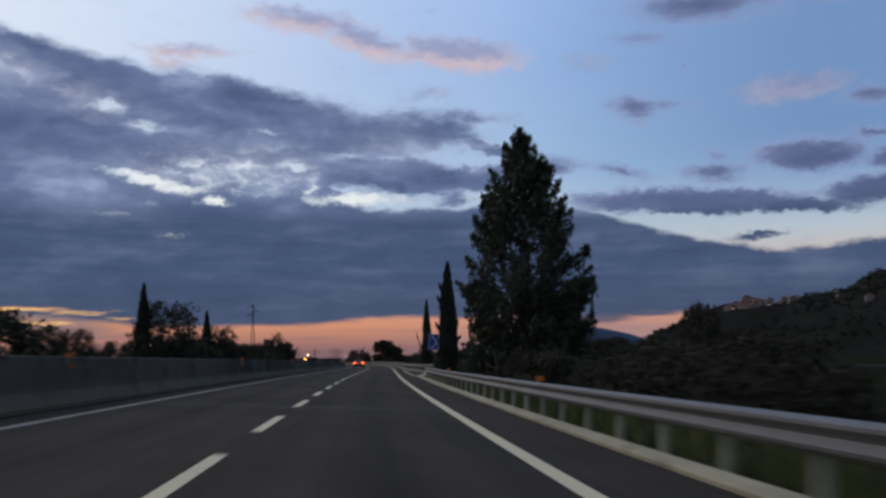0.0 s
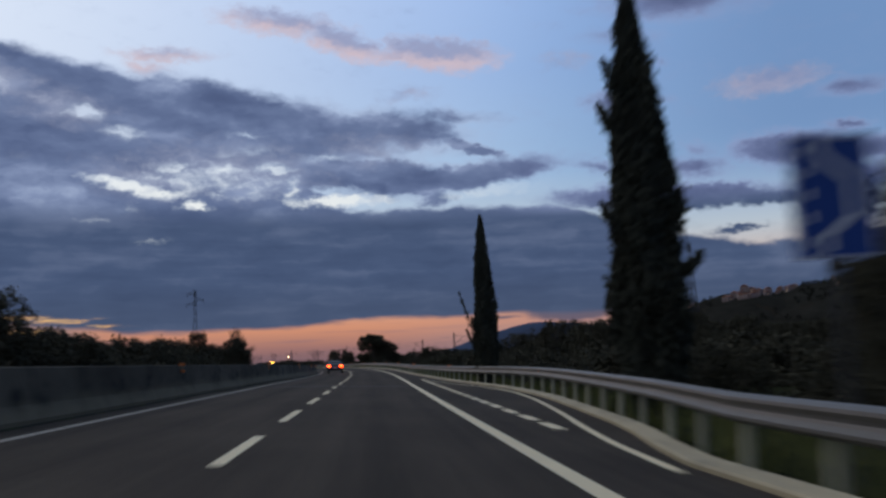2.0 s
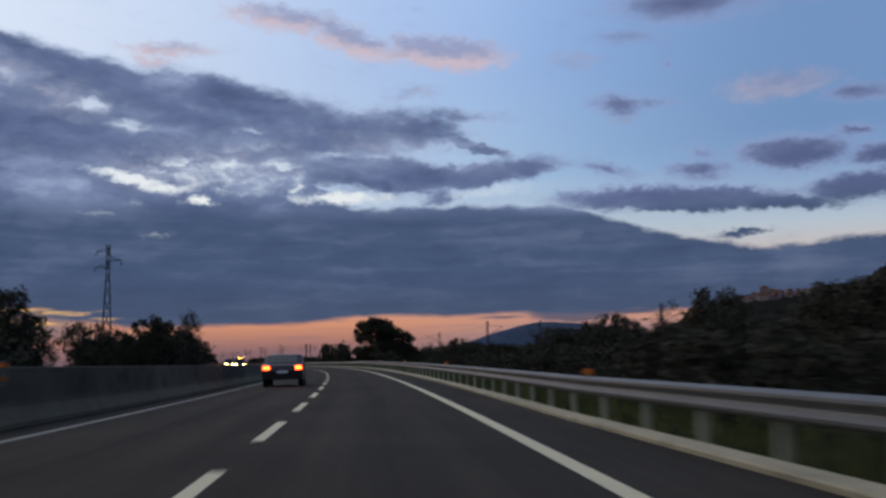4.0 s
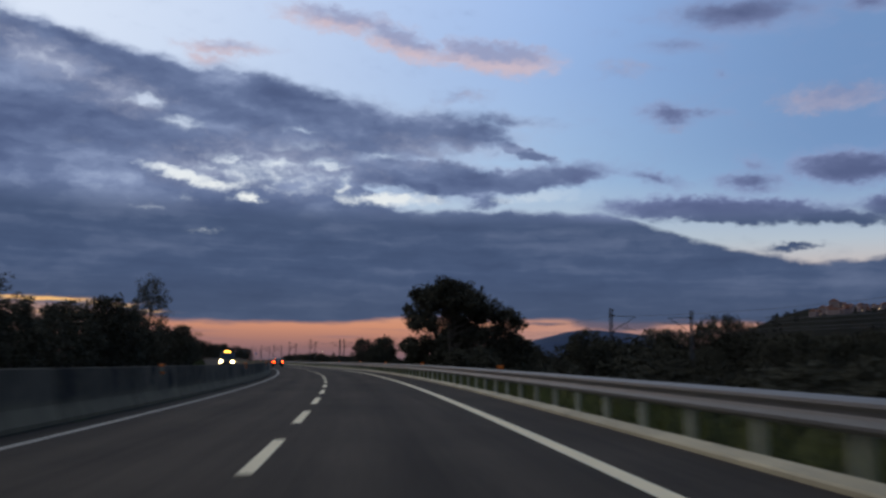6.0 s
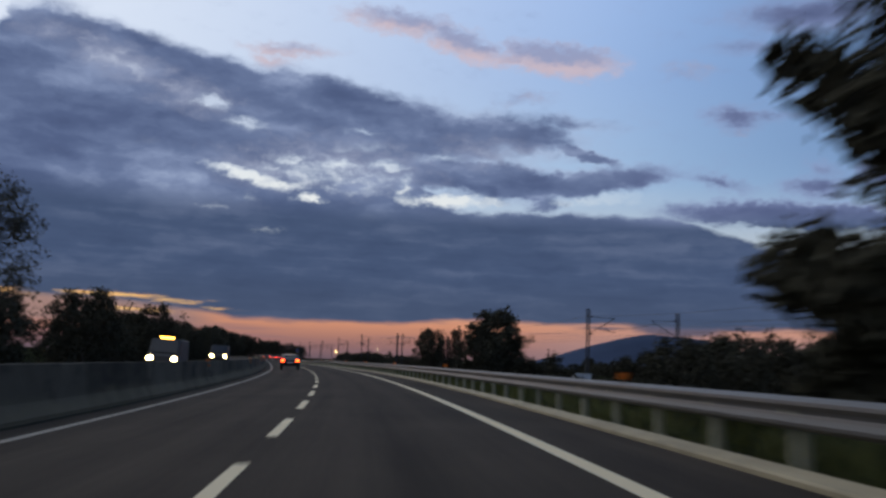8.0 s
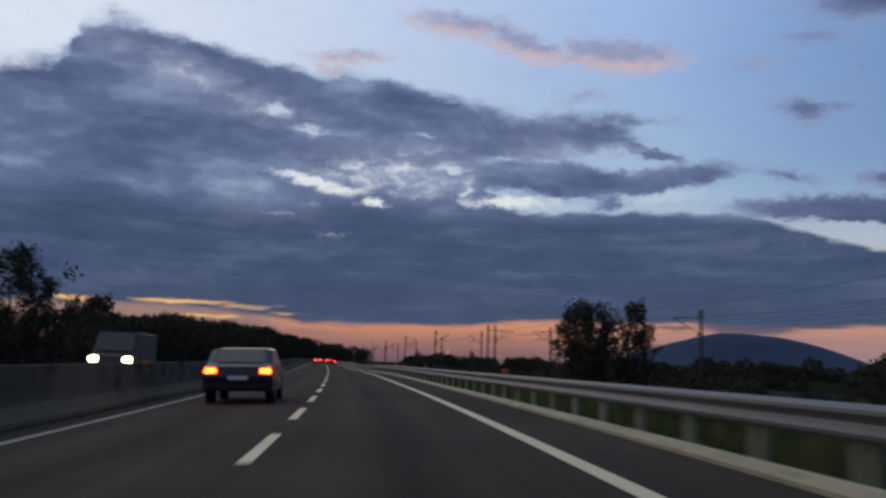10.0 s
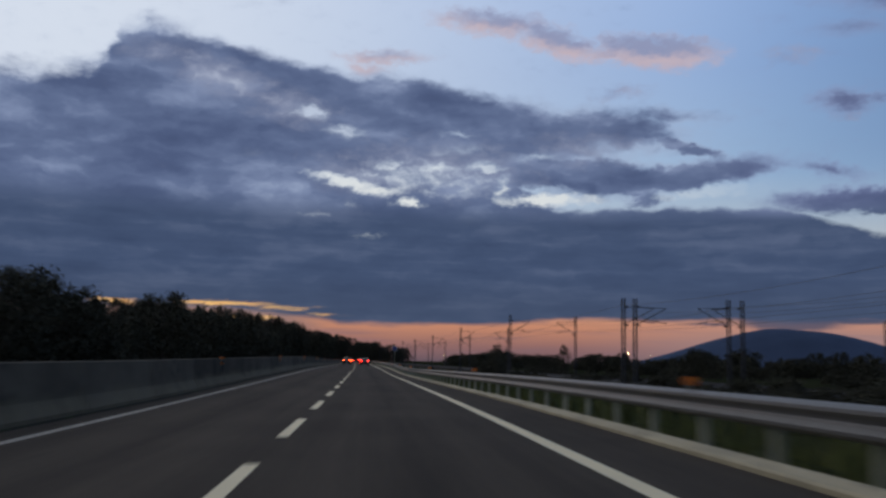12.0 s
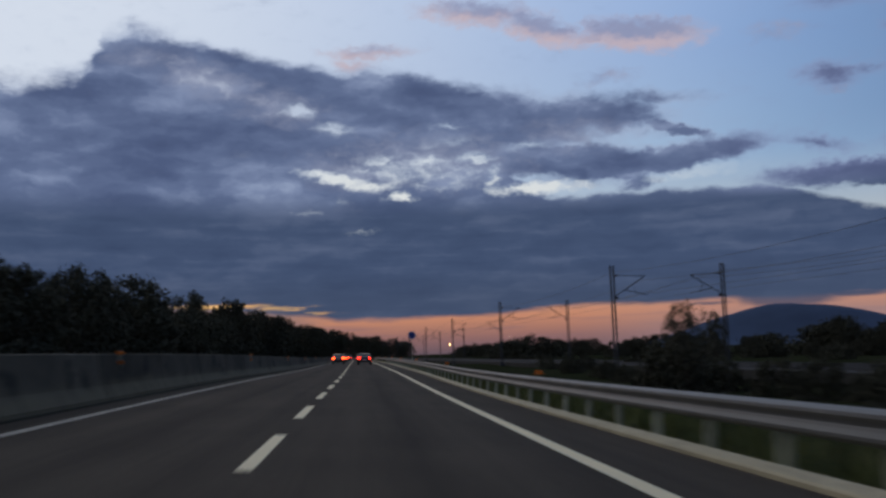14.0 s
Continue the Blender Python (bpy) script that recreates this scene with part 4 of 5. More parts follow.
spreading = lobed_tree("spreading_tree", "dark tree with a flat spreading crown beside the guard rail",
                       dome_lobes(4, 7.3, 2.7, 2.3, 15, 0.65, 0.95, 0.74)
                       + [(-1.7, 1.2, 6.0, 0.8), (-2.4, 1.4, 6.1, 0.55), (-0.4, -0.8, 6.6, 0.75), (1.5, -0.4, 5.7, 0.8), (2.4, -0.7, 5.1, 0.8), (3.1, 0.2, 4.6, 0.75),
                          (3.9, -0.5, 4.6, 0.75), (4.7, -0.4, 4.1, 0.6), (3.4, 0.5, 3.6, 0.7), (1.9, 0.4, 4.4, 0.6), (2.4, -0.6, 3.1, 0.75), (4.3, 0.1, 3.0, 0.7),
                          (1.2, -0.3, 3.1, 0.7), (0.3, 0.5, 2.5, 0.8), (3.3, 0.3, 2.2, 0.9), (1.9, 0.2, 2.0, 0.9),
                          (0.9, 0.6, 4.0, 0.6), (-0.6, 0.8, 1.7, 0.8), (0.8, 0.0, 1.4, 0.9), (2.6, 0.1, 1.3, 0.9), (4.2, 0.2, 1.6, 0.9), (5.2, 0.3, 2.4, 0.8)],
                       7.0, 850, 0.28, LEAF, 0.24, 31)
spreading.matrix_basis = place(spreading, 7.2, 255.6)
big = lobed_tree("round_tree", "broad dark round-crowned tree beside the guard rail, gaps between boughs",
                 dome_lobes(9, 7.6, 2.7, 2.4, 24, 0.6, 1.0, 0.16)
                 + [(-1.6, -0.6, 6.7, 0.65), (-0.3, -1.3, 6.9, 0.7), (1.0, -1.2, 6.8, 0.7), (2.3, 0.0, 6.7, 0.75), (-2.4, 0.6, 5.8, 0.45), (-2.0, 1.0, 3.1, 0.6),
                    (3.1, -0.4, 5.4, 0.8), (3.3, 0.2, 3.8, 0.8), (-1.2, 0.4, 1.6, 0.8), (0.2, -0.6, 1.7, 0.9), (1.6, 0.2, 1.6, 0.9), (-0.7, -0.3, 2.7, 0.8), (0.9, 0.3, 2.9, 0.9)],
                 7.6, 850, 0.28, LEAF, 0.26, 37)
big.matrix_basis = place(big, 6.8, 267.2)
oak = tree("broadleaf_tree", "dark broadleaf tree in the roadside growth", shape_round, 8.0, 6.6, 210, 40, 0.30, 0.62, LEAF, 0.18, 41, 0.9, 0.3, 0.2, base=0.4, limb_n=26)
ash = tree("broadleaf_tree", "dark tall broadleaf tree in the roadside growth", shape_tall, 8.0, 4.8, 190, 40, 0.28, 0.52, LEAF, 0.15, 51, 1.1, 0.35, 0.4, base=0.4, limb_n=26)
bush = tree("bush", "low dense dark roadside bush", shape_bush, 2.6, 3.8, 120, 40, 0.20, 0.42, LEAF, 0.06, 61, 0.8, 0.35, 0.4, category="bush", limb_n=14)
sparse = tree("sparse_tree", "thin half-bare tree with feathery twigs", shape_tall, 11.5, 4.4, 260, 34, 0.20, 0.5, LEAF_DRY, 0.14, 71, 1.3, 0.3, 0.8, base=1.5, limb_n=80, top=0.9)
sparse.matrix_basis = place(sparse, -27.7, 309, 1.08, 0)
KINDS = {"o": (oak, 8.0), "a": (ash, 8.0), "b": (bush, 2.6), "s": (sparse, 11.5)}
used = {"s"}


def plant(kind, x, y, height, group, wide=1.0):
    ob, h0 = KINDS[kind]
    f = height / h0
    turn = rng.uniform(0, 360)
    m = place(ob, x, y, f * wide, turn, 0.12, 1 / wide)
    if kind not in used:
        used.add(kind)
        ob.matrix_basis = m
        tagged(ob, group=group)
        return ob
    k = Matrix.Diagonal((1 / ob.scale[0], 1 / ob.scale[1], 1 / ob.scale[2], 1))
    return tagged(copy_thing(ob, m @ k), group=group)


FAR_WOOD = []


def far_row(kinds, a, b, count, h_lo, h_hi, jitter, wide=1.0):
    """Far trees along a line, kept for one joined wood."""
    for i in range(count):
        f = (i + rng.uniform(0.1, 0.9)) / count
        x = a[0] + (b[0] - a[0]) * f + rng.uniform(-jitter, jitter)
        y = a[1] + (b[1] - a[1]) * f + rng.uniform(-jitter, jitter)
        ob, h0 = KINDS[kinds[int(rng.integers(len(kinds)))]]
        k, wd = rng.uniform(h_lo, h_hi) / h0, wide * rng.uniform(0.85, 1.2)
        me = next(c for c in ob.children if c.name.startswith("crown")).data
        co = np.empty(len(me.vertices) * 3, np.float32)
        me.vertices.foreach_get("co", co)
        co = co.reshape(-1, 3) * (k * wd, k * wd, k)
        t = rng.uniform(0, 6.283)
        c_, s_ = math.cos(t), math.sin(t)
        co = np.stack([co[:, 0] * c_ - co[:, 1] * s_ + x, co[:, 0] * s_ + co[:, 1] * c_ + y, co[:, 2] + float(ground_z(x, y)) - 0.1], -1)
        FAR_WOOD.append(co.reshape(-1, 4, 3))


def row(kinds, a, b, count, h_lo, h_hi, jitter, group, wide=1.0):
    """Plants scattered along a line from a to b."""
    for i in range(count):
        f = (i + rng.uniform(0.1, 0.9)) / count
        x = a[0] + (b[0] - a[0]) * f + rng.uniform(-jitter, jitter)
        y = a[1] + (b[1] - a[1]) * f + rng.uniform(-jitter, jitter)
        plant(kinds[int(rng.integers(len(kinds)))], x, y, rng.uniform(h_lo, h_hi), group, wide * rng.uniform(0.85, 1.2))


# beside the carriageway, right
row("bb", (10.5, 16), (10.0, 68), 14, 1.6, 2.4, 1.0, "roadside bushes")
row("obb", (16, 30), (19, 130), 22, 2.2, 3.2, 2.5, "roadside bushes", 1.3)
row("bo", (28, 50), (36, 150), 22, 2.8, 4.0, 4.0, "bushes on the slope", 1.4)
row("oo", (46, 90), (62, 150), 12, 4.0, 5.5, 4.0, "trees on the slope", 1.2)
plant("o", 34.0, 202.0, 7.4, "trees on the slope")
plant("o", 46.0, 205.0, 6.4, "trees on the slope", 1.3)
plant("o", 77.0, 402.0, 12.8, "trees beyond the railway", 0.95)
row("o", (62, 404), (120, 396), 13, 9.0, 11.6, 2.0, "trees beyond the railway", 1.15)
plant("o", 97.0, 446.0, 17.0, "trees beyond the railway", 0.9)
plant("o", 103.0, 446.0, 15.0, "trees beyond the railway", 1.0)
plant("o", 47.0, 119.0, 9.5, "trees on the slope", 0.75)
row("oa", (38, 150), (60, 195), 18, 4.6, 6.2, 5.0, "trees on the slope", 1.2)
row("o", (34, 178), (50, 206), 7, 6.4, 7.8, 2.0, "trees on the slope", 1.2)
row("o", (52, 300), (98, 332), 11, 5.6, 7.4, 3.0, "trees beyond the railway", 1.4)
row("oo", (62, 150), (95, 250), 16, 5.5, 7.5, 6.0, "trees on the slope", 1.3)
row("bbb", (13, 112), (14, 250), 26, 1.4, 2.4, 1.5, "roadside bushes", 1.2)
row("bo", (22, 150), (26, 290), 26, 1.8, 3.2, 2.5, "roadside bushes", 1.4)
row("o", (28, 200), (40, 330), 9, 3.0, 4.6, 4.0, "trees beyond the railway")
row("ob", (20, 272), (42, 318), 13, 4.2, 5.4, 2.0, "trees beyond the railway", 1.1)
row("bo", (13, 258), (20, 280), 7, 2.4, 3.8, 1.5, "roadside bushes")
plant("o", 11.0, 256.0, 4.9, "trees by the rail", 0.7)
plant("o", 11.0, 300.0, 4.3, "trees by the rail", 1.1)
plant("o", 14.5, 303.0, 4.6, "trees by the rail", 1.1)
plant("o", 18.5, 305.0, 4.2, "trees by the rail", 1.2)
plant("b", 8.6, 252.5, 2.6, "roadside bushes", 1.2)
row("aa", (1.2, 300), (2.6, 307), 4, 3.2, 4.6, 0.5, "small trees by the rail", 1.05)
row("bb", (4, 300), (3, 330), 6, 1.6, 2.6, 1.0, "roadside bushes")
row("oa", (48, 300), (70, 460), 14, 4.0, 6.0, 6.0, "trees beyond the railway")
row("o", (-3.4, 385), (-2.4, 387), 2, 6.4, 7.2, 0.6, "trees by the railway", 0.8)
row("b", (-12, 420), (-34, 560), 36, 0.9, 1.7, 1.6, "roadside bushes")
row("b", (-2, 345), (-12, 420), 22, 0.9, 1.5, 1.2, "roadside bushes", 1.2)
row("b", (4, 380), (-24, 560), 30, 1.2, 2.0, 2.0, "roadside bushes", 1.4)
plant("s", -26.9, 491, 4.7, "small trees by the rail", 1.3)
plant("s", -18.5, 530.6, 5.6, "small trees by the rail")
row("bb", (12, 330), (6, 470), 18, 1.2, 2.0, 2.0, "bushes along the railway", 1.4)
row("bo", (40, 380), (0, 620), 26, 1.3, 2.4, 6.0, "bushes along the railway", 1.5)
far_row("ob", (10, 560), (-60, 900), 22, 3.0, 6.0, 12.0)
far_row("ob", (60, 600), (200, 1200), 24, 4.0, 8.0, 30.0)
# left
row("bo", (-17, 20), (-18, 180), 40, 2.8, 4.4, 1.5, "hedge beyond the opposite carriageway")
plant("o", -15.8, 83, 6.6, "trees beyond the opposite carriageway")
plant("o", -16.2, 112, 5.9, "trees beyond the opposite carriageway")
plant("a", -17.8, 188, 7.2, "trees beyond the opposite carriageway")
plant("o", -19.0, 192, 6.0, "trees beyond the opposite carriageway")
row("oa", (-21, 205), (-30, 330), 16, 4.5, 6.8, 2.5, "trees beyond the opposite carriageway")
row("oa", (-37, 340), (-60, 430), 16, 4.6, 6.8, 3.0, "trees beyond the opposite carriageway")
row("oa", (-62, 430), (-105, 540), 20, 7.0, 10.0, 5.0, "wood along the motorway")
far_row("oa", (-105, 530), (-118, 578), 9, 9.0, 11.0, 6.0)
far_row("oa", (-118, 578), (-130, 620), 8, 12.0, 14.5, 6.0)
far_row("oa", (-130, 620), (-140, 660), 8, 15.0, 17.5, 6.0)
far_row("oa", (-136, 660), (-165, 990), 30, 15.0, 18.5, 8.0)
far_row("oa", (-165, 990), (-190, 1400), 20, 14.0, 18.0, 8.0)

for x, y, h in ((-76.0, 505.0, 9.5), (-84.0, 520.0, 10.5), (-92.0, 535.0, 11.2), (-100.0, 552.0, 12.6), (-70.0, 480.0, 8.6)):
    plant("o", x, y, h, "wood along the motorway", 0.95)
# the wood's edge beyond the opposite carriageway
for s_ in np.arange(398, 650, 4.2):
    x, y, _ = spot(s_ + rng.uniform(-2, 2), -18.5 + rng.uniform(-2.5, 1.0))
    h = float(np.interp(s_, (400, 410, 425, 435, 450, 465, 480, 500, 513, 540, 560, 600, 650), (4.6, 5.8, 6.5, 7.2, 6.2, 6.2, 7.5, 7.2, 7.8, 8.7, 9.7, 10.2, 11)))
    plant("ooa"[int(rng.integers(3))], float(x), float(y), (h + (0.2 if s_ < 448 else 0.5)) * rng.uniform(0.62, 1.06), "wood along the motorway", rng.uniform(0.8, 1.35))
# low tree line towards the horizon
far_row("ob", (130, 500), (20, 620), 26, 3.6, 5.6, 6.0, 1.5)
far_row("ob", (20, 600), (-50, 900), 40, 3.6, 6.0, 8.0, 1.5)
far_row("ob", (-40, 700), (-95, 1100), 24, 4.5, 7.0, 8.0, 1.5)
plant("a", 11.3, 78.3, 4.7, "small trees by the rail", 0.6)
# growth before the mountain
for x, y, h in ((7.6, 326.0, 2.0), (9.4, 325.0, 0.9), (11.4, 325.0, 2.0), (13.9, 324.0, 3.9), (16.5, 323.0, 4.5), (18.7, 322.5, 4.9), (20.6, 321.7, 5.3), (23.0, 321.0, 5.4)):
    plant("b", x, y, h, "growth by the railway", 0.8)
plant("o", -40.7, 358.2, 8.2, "trees beyond the opposite carriageway", 0.9)
plant("o", -36.7, 367.2, 7.6, "trees beyond the opposite carriageway", 0.9)
plant("b", -27.4, 492.5, 2.6, "roadside bushes", 1.1)
plant("a", 0.6, 386, 7.4, "trees by the railway", 0.6)
for x, y, h in ((-18.6, 231.5, 7.2), (-18.2, 236.5, 7.0), (-19.6, 241.0, 6.6), (-21.2, 252.0, 6.0), (-22.3, 264.0, 6.1), (-23.4, 278.5, 7.8), (-26.3, 280.5, 7.3), (-29.6, 282.0, 7.2), (-24.2, 286.0, 7.2), (-25.4, 293.0, 6.8)):
    plant("ao"[int(h * 10) % 2], x, y, h, "trees beyond the opposite carriageway", 1.1)
row("bo", (-17.5, 104), (-18.5, 184), 22, 4.3, 5.4, 1.2, "hedge beyond the opposite carriageway", 1.1)

tagged(link("distant_trees", quad_mesh("distant_trees", np.concatenate(FAR_WOOD), LEAF)), "dark distant tree line towards the horizon", "trees", kind="stuff")

# grass along the kerbs
blade_n = 26000
gs = rng.uniform(-20, 620, blade_n)
gl = 5.62 + np.abs(rng.normal(0, 1.4, blade_n)) + layby(gs)
p = spot(gs, gl, 0.0)
p[:, 2] = ground_z(p[:, 0], p[:, 1])
ang = rng.uniform(0, 6.283, blade_n)
hh, ww = rng.uniform(0.12, 0.5, blade_n), 0.03
dx, dy = np.cos(ang) * ww, np.sin(ang) * ww
bx, by = rng.normal(0, 0.1, blade_n), rng.normal(0, 0.1, blade_n)
o = np.zeros(blade_n)
quads = np.stack([p + np.stack([-dx, -dy, o - 0.05], -1), p + np.stack([dx, dy, o - 0.05], -1),
                  p + np.stack([bx + dx * 0.3, by + dy * 0.3, hh], -1), p + np.stack([bx - dx * 0.3, by - dy * 0.3, hh], -1)], 1)
tagged(link("grass", quad_mesh("grass", quads, GRASS_M)), "rough green roadside grass behind the guard rail", "grass", kind="stuff")


# ---- sign ----
def layby_sign():
    x, y = 7.15, 72.6
    z = float(ground_z(x, y))
    sg = empty("road_sign", "blue motorway sign with a white lay-by diagram", "road sign", m=pose(x, y, z, 0, 0, heading(74) - 3) @ Matrix.Diagonal((0.88, 0.88, 0.88, 1)))
    h = (-z + 1.9) / 0.88
    bm = bmesh.new()
    bar(bm, (0.0, 0.05, -0.3), (0.0, 0.05, h + 1.4), 0.04, sides=10)
    part("post", bm, LATTICE, sg, "dark steel sign post")
    bm = bmesh.new()
    box(bm, 0.98, 0.03, 1.46, Matrix.Translation((0, 0, h + 0.73)), 0.012)
    plate = part("plate", bm, BLUE, sg, "blue sign plate")
    bm = bmesh.new()
    for cx, cz, sx, sz in ((0, 0.03, 0.95, 0.02), (0, 1.43, 0.95, 0.02), (-0.465, 0.73, 0.02, 1.4), (0.465, 0.73, 0.02, 1.4)):
        box(bm, sx, 0.006, sz, Matrix.Translation((cx, -0.019, h + cz)))
    part("border", bm, WHITE, plate)
    for k in range(5):
        bm = bmesh.new()
        box(bm, 0.055, 0.006, 0.13, Matrix.Translation((-0.32, -0.019, h + 0.2 + k * 0.265)))
        part("lane_mark", bm, WHITE, plate)
    pts = [(-0.12, 0.1), (-0.12, 0.26), (0.22, 0.52), (0.22, 0.94), (-0.12, 1.2), (-0.12, 1.36)]
    bm = bmesh.new()
    for (a, b), (c, d) in zip(pts, pts[1:]):
        ln = math.hypot(c - a, d - b)
        box(bm, ln + 0.05, 0.006, 0.08, Matrix.Translation(((a + c) / 2, -0.02, h + (b + d) / 2)) @ Matrix.Rotation(-math.atan2(d - b, c - a), 4, "Y"))
    part("bay_line", bm, WHITE, plate)
    for z_ in (0.3, 1.1):
        bm = bmesh.new()
        box(bm, 0.5, 0.04, 0.05, Matrix.Translation((0, 0.03, h + z_)), 0.006)
        part("clamp", bm, POST, sg)
    return sg


layby_sign()


# ---- pylons and railway ----
def pylon(name, label, height, base, m, arms):
    py = empty(name, label, "pylon", m=m)
    bm = bmesh.new()
    half = [base / 2 * (1 - 0.78 * min(1, k / 8)) if k < 9 else base * 0.11 for k in range(11)]
    zs = [height * k / 10 for k in range(11)]
    corner = ((-1, -1), (1, -1), (1, 1), (-1, 1))
    for k in range(10):
        for q in range(4):
            a, b = corner[q], corner[(q + 1) % 4]
            lo, hi = half[k], half[k + 1]
            bar(bm, (a[0] * lo, a[1] * lo, zs[k] - (0.4 if k == 0 else 0)), (a[0] * hi, a[1] * hi, zs[k + 1]), 0.06, sides=4)
            bar(bm, (a[0] * lo, a[1] * lo, zs[k]), (b[0] * hi, b[1] * hi, zs[k + 1]), 0.03, sides=4)
            bar(bm, (b[0] * lo, b[1] * lo, zs[k]), (a[0] * hi, a[1] * hi, zs[k + 1]), 0.03, sides=4)
    part("lattice", bm, LATTICE, py)
    for z, side, ln in arms:
        bm = bmesh.new()
        bar(bm, (0, 0, z), (side * ln, 0, z + 0.05), 0.05, sides=4)
        bar(bm, (0, 0, z + 0.7), (side * ln, 0, z + 0.05), 0.035, sides=4)
        for f in (0.3, 0.6):
            bar(bm, (side * ln * f, 0, z), (side * ln * f, 0, z + 0.7 * (1 - f)), 0.025, sides=4)
        am = part("cross_arm", bm, LATTICE, py)
        bm = bmesh.new()
        for k in range(4):
            bar(bm, (side * ln, 0, z - 0.1 - k * 0.14), (side * ln, 0, z - 0.16 - k * 0.14), 0.11, sides=8)
        part("insulator", bm, GLASS, am)
    return py


zg = float(ground_z(47.5, 179))
pylon("pylon", "slim steel lattice pylon with three cross arms", 15.4 - zg, 1.8, pose(47.5, 179, zg, 0, 0, 25), ((14.4 - zg, -1, 1.7), (14.0 - zg, 1, 1.9), (12.6 - zg, -1, 1.9)))
zg = float(ground_z(-29.4, 255.4))
pylon("pylon", "slim steel lattice pylon with three cross arms", 17.6 - zg, 1.8, pose(-29.4, 255.4, zg, 0, 0, 10), ((16.6 - zg, -1, 1.5), (15.4 - zg, 1, 1.7), (14.4 - zg, -1, 1.7)))


def mast(side):
    """A railway mast: twin channels with rungs, a cantilever and a stay; side tells where the track lies."""
    ms = empty("catenary_mast", "dark steel railway catenary mast with a bracket arm", "catenary mast", "masts along the railway")
    bm = bmesh.new()
    for px in (-0.16, 0.16):
        box(bm, 0.12, 0.16, 8.9, Matrix.Translation((px, 0, 4.05)))
    for k in range(14):
        box(bm, 0.3, 0.03, 0.03, Matrix.Translation((0, 0, 0.6 + k * 0.6)))
    box(bm, 0.75, 0.75, 0.5, Matrix.Translation((0, 0, 0.05)), 0.03)
    part("pole", bm, LATTICE, ms)
    bm = bmesh.new()
    bar(bm, (0, 0, 5.9), (side * 3.3, 0, 7.6), 0.04, sides=6)
    bar(bm, (0, 0, 7.7), (side * 3.3, 0, 7.6), 0.03, sides=6)
    bar(bm, (side * 1.2, 0, 6.5), (side * 3.4, 0, 6.1), 0.03, sides=6)
    bar(bm, (side * 2.0, 0, 6.9), (side * 2.4, 0, 6.28), 0.025, sides=6)
    part("bracket_arm", bm, LATTICE, ms)
    for z in (5.9, 7.7):
        bm = bmesh.new()
        bar(bm, (side * 0.2, 0, z), (side * 0.56, 0, z), 0.045, sides=6)
        for k in range(3):
            bar(bm, (side * (0.22 + k * 0.12), 0, z), (side * (0.28 + k * 0.12), 0, z), 0.09, sides=8)
        part("insulator", bm, GLASS, ms)
    return ms


TURN = math.degrees(math.atan2(14.3, 58.0))
mast_a, mast_b = mast(1), mast(-1)
spots_a, spots_b = [], []
for k in range(-4, 9):
    ax, ay = -13.1 - 14.3 * k, 475.5 + 58.0 * k
    bx_, by_ = ax + 10.9, ay + 2.6
    spots_a.append((ax, ay))
    spots_b.append((bx_, by_))
spots_a.append((-13.1 + 1.2, 475.5 + 0.4))
spots_b.append((-2.2 + 1.5, 478.1 + 0.5))
for ob, places in ((mast_a, spots_a), (mast_b, spots_b)):
    for i, (x, y) in enumerate(places):
        m = pose(x, y, float(ground_z(x, y)) + 0.1, 0, 0, TURN) @ Matrix.Diagonal((1, 1, 1.15 if y > 500 else 1.05 if y < 400 else 1.0, 1))
        if i:
            copy_thing(ob, m)
        else:
            ob.matrix_basis = m
wires = empty("overhead_wire", "thin dark railway overhead wires", "cable")
for row_x, hz in ((3.3, 7.55), (3.3, 6.15), (7.6, 7.55), (7.6, 6.15), (0.0, 8.3), (10.9, 8.3)):
    bm = bmesh.new()
    for k in range(-4, 8):
        a = Vector((-13.1 - 14.3 * k + row_x, 475.5 + 58 * k + row_x * 0.24, hz - 1.1 + (1.2 if k > 0 else 0)))
        b = Vector((-13.1 - 14.3 * (k + 1) + row_x, 475.5 + 58 * (k + 1) + row_x * 0.24, hz - 1.1 + (1.2 if k >= 0 else 0)))
        sag = 0.7 if hz > 6.5 else 0.05
        last = a
        for q in range(1, 7):
            f = q / 6
            nxt = a.lerp(b, f) - Vector((0, 0, sag * 4 * f * (1 - f)))
            bar(bm, last, nxt, 0.018, sides=3)
            last = nxt
    part("wire", bm, LATTICE, wires)
bm = bmesh.new()
for off in (2.4, 3.9, 7.0, 8.5):
    for k in range(-9, 14):
        a = Vector((-13.1 - 14.3 * k + off, 475.5 + 58 * k + off * 0.24, -0.55))
        b = Vector((-13.1 - 14.3 * (k + 1) + off, 475.5 + 58 * (k + 1) + off * 0.24, -0.55))
        mid_p = (a + b) / 2
        box(bm, 0.07, (b - a).length, 0.16, Matrix.Translation(mid_p) @ Matrix.Rotation(math.atan2(14.3, 58.0), 4, "Z"))
track = empty("railway_track", "pair of railway tracks on a ballast bed", "railway", kind="structure")
part("rail", bm, LATTICE, track)
bm = bmesh.new()
for k in range(-9, 14):
    a = Vector((-13.1 - 14.3 * k + 5.5, 475.5 + 58 * k + 1.3, -0.95))
    box(bm, 10.0, 60.2, 0.62, Matrix.Translation(a + Vector((-7.15, 29, 0))) @ Matrix.Rotation(math.atan2(14.3, 58.0), 4, "Z"))
part("ballast", bm, BALLAST, track)


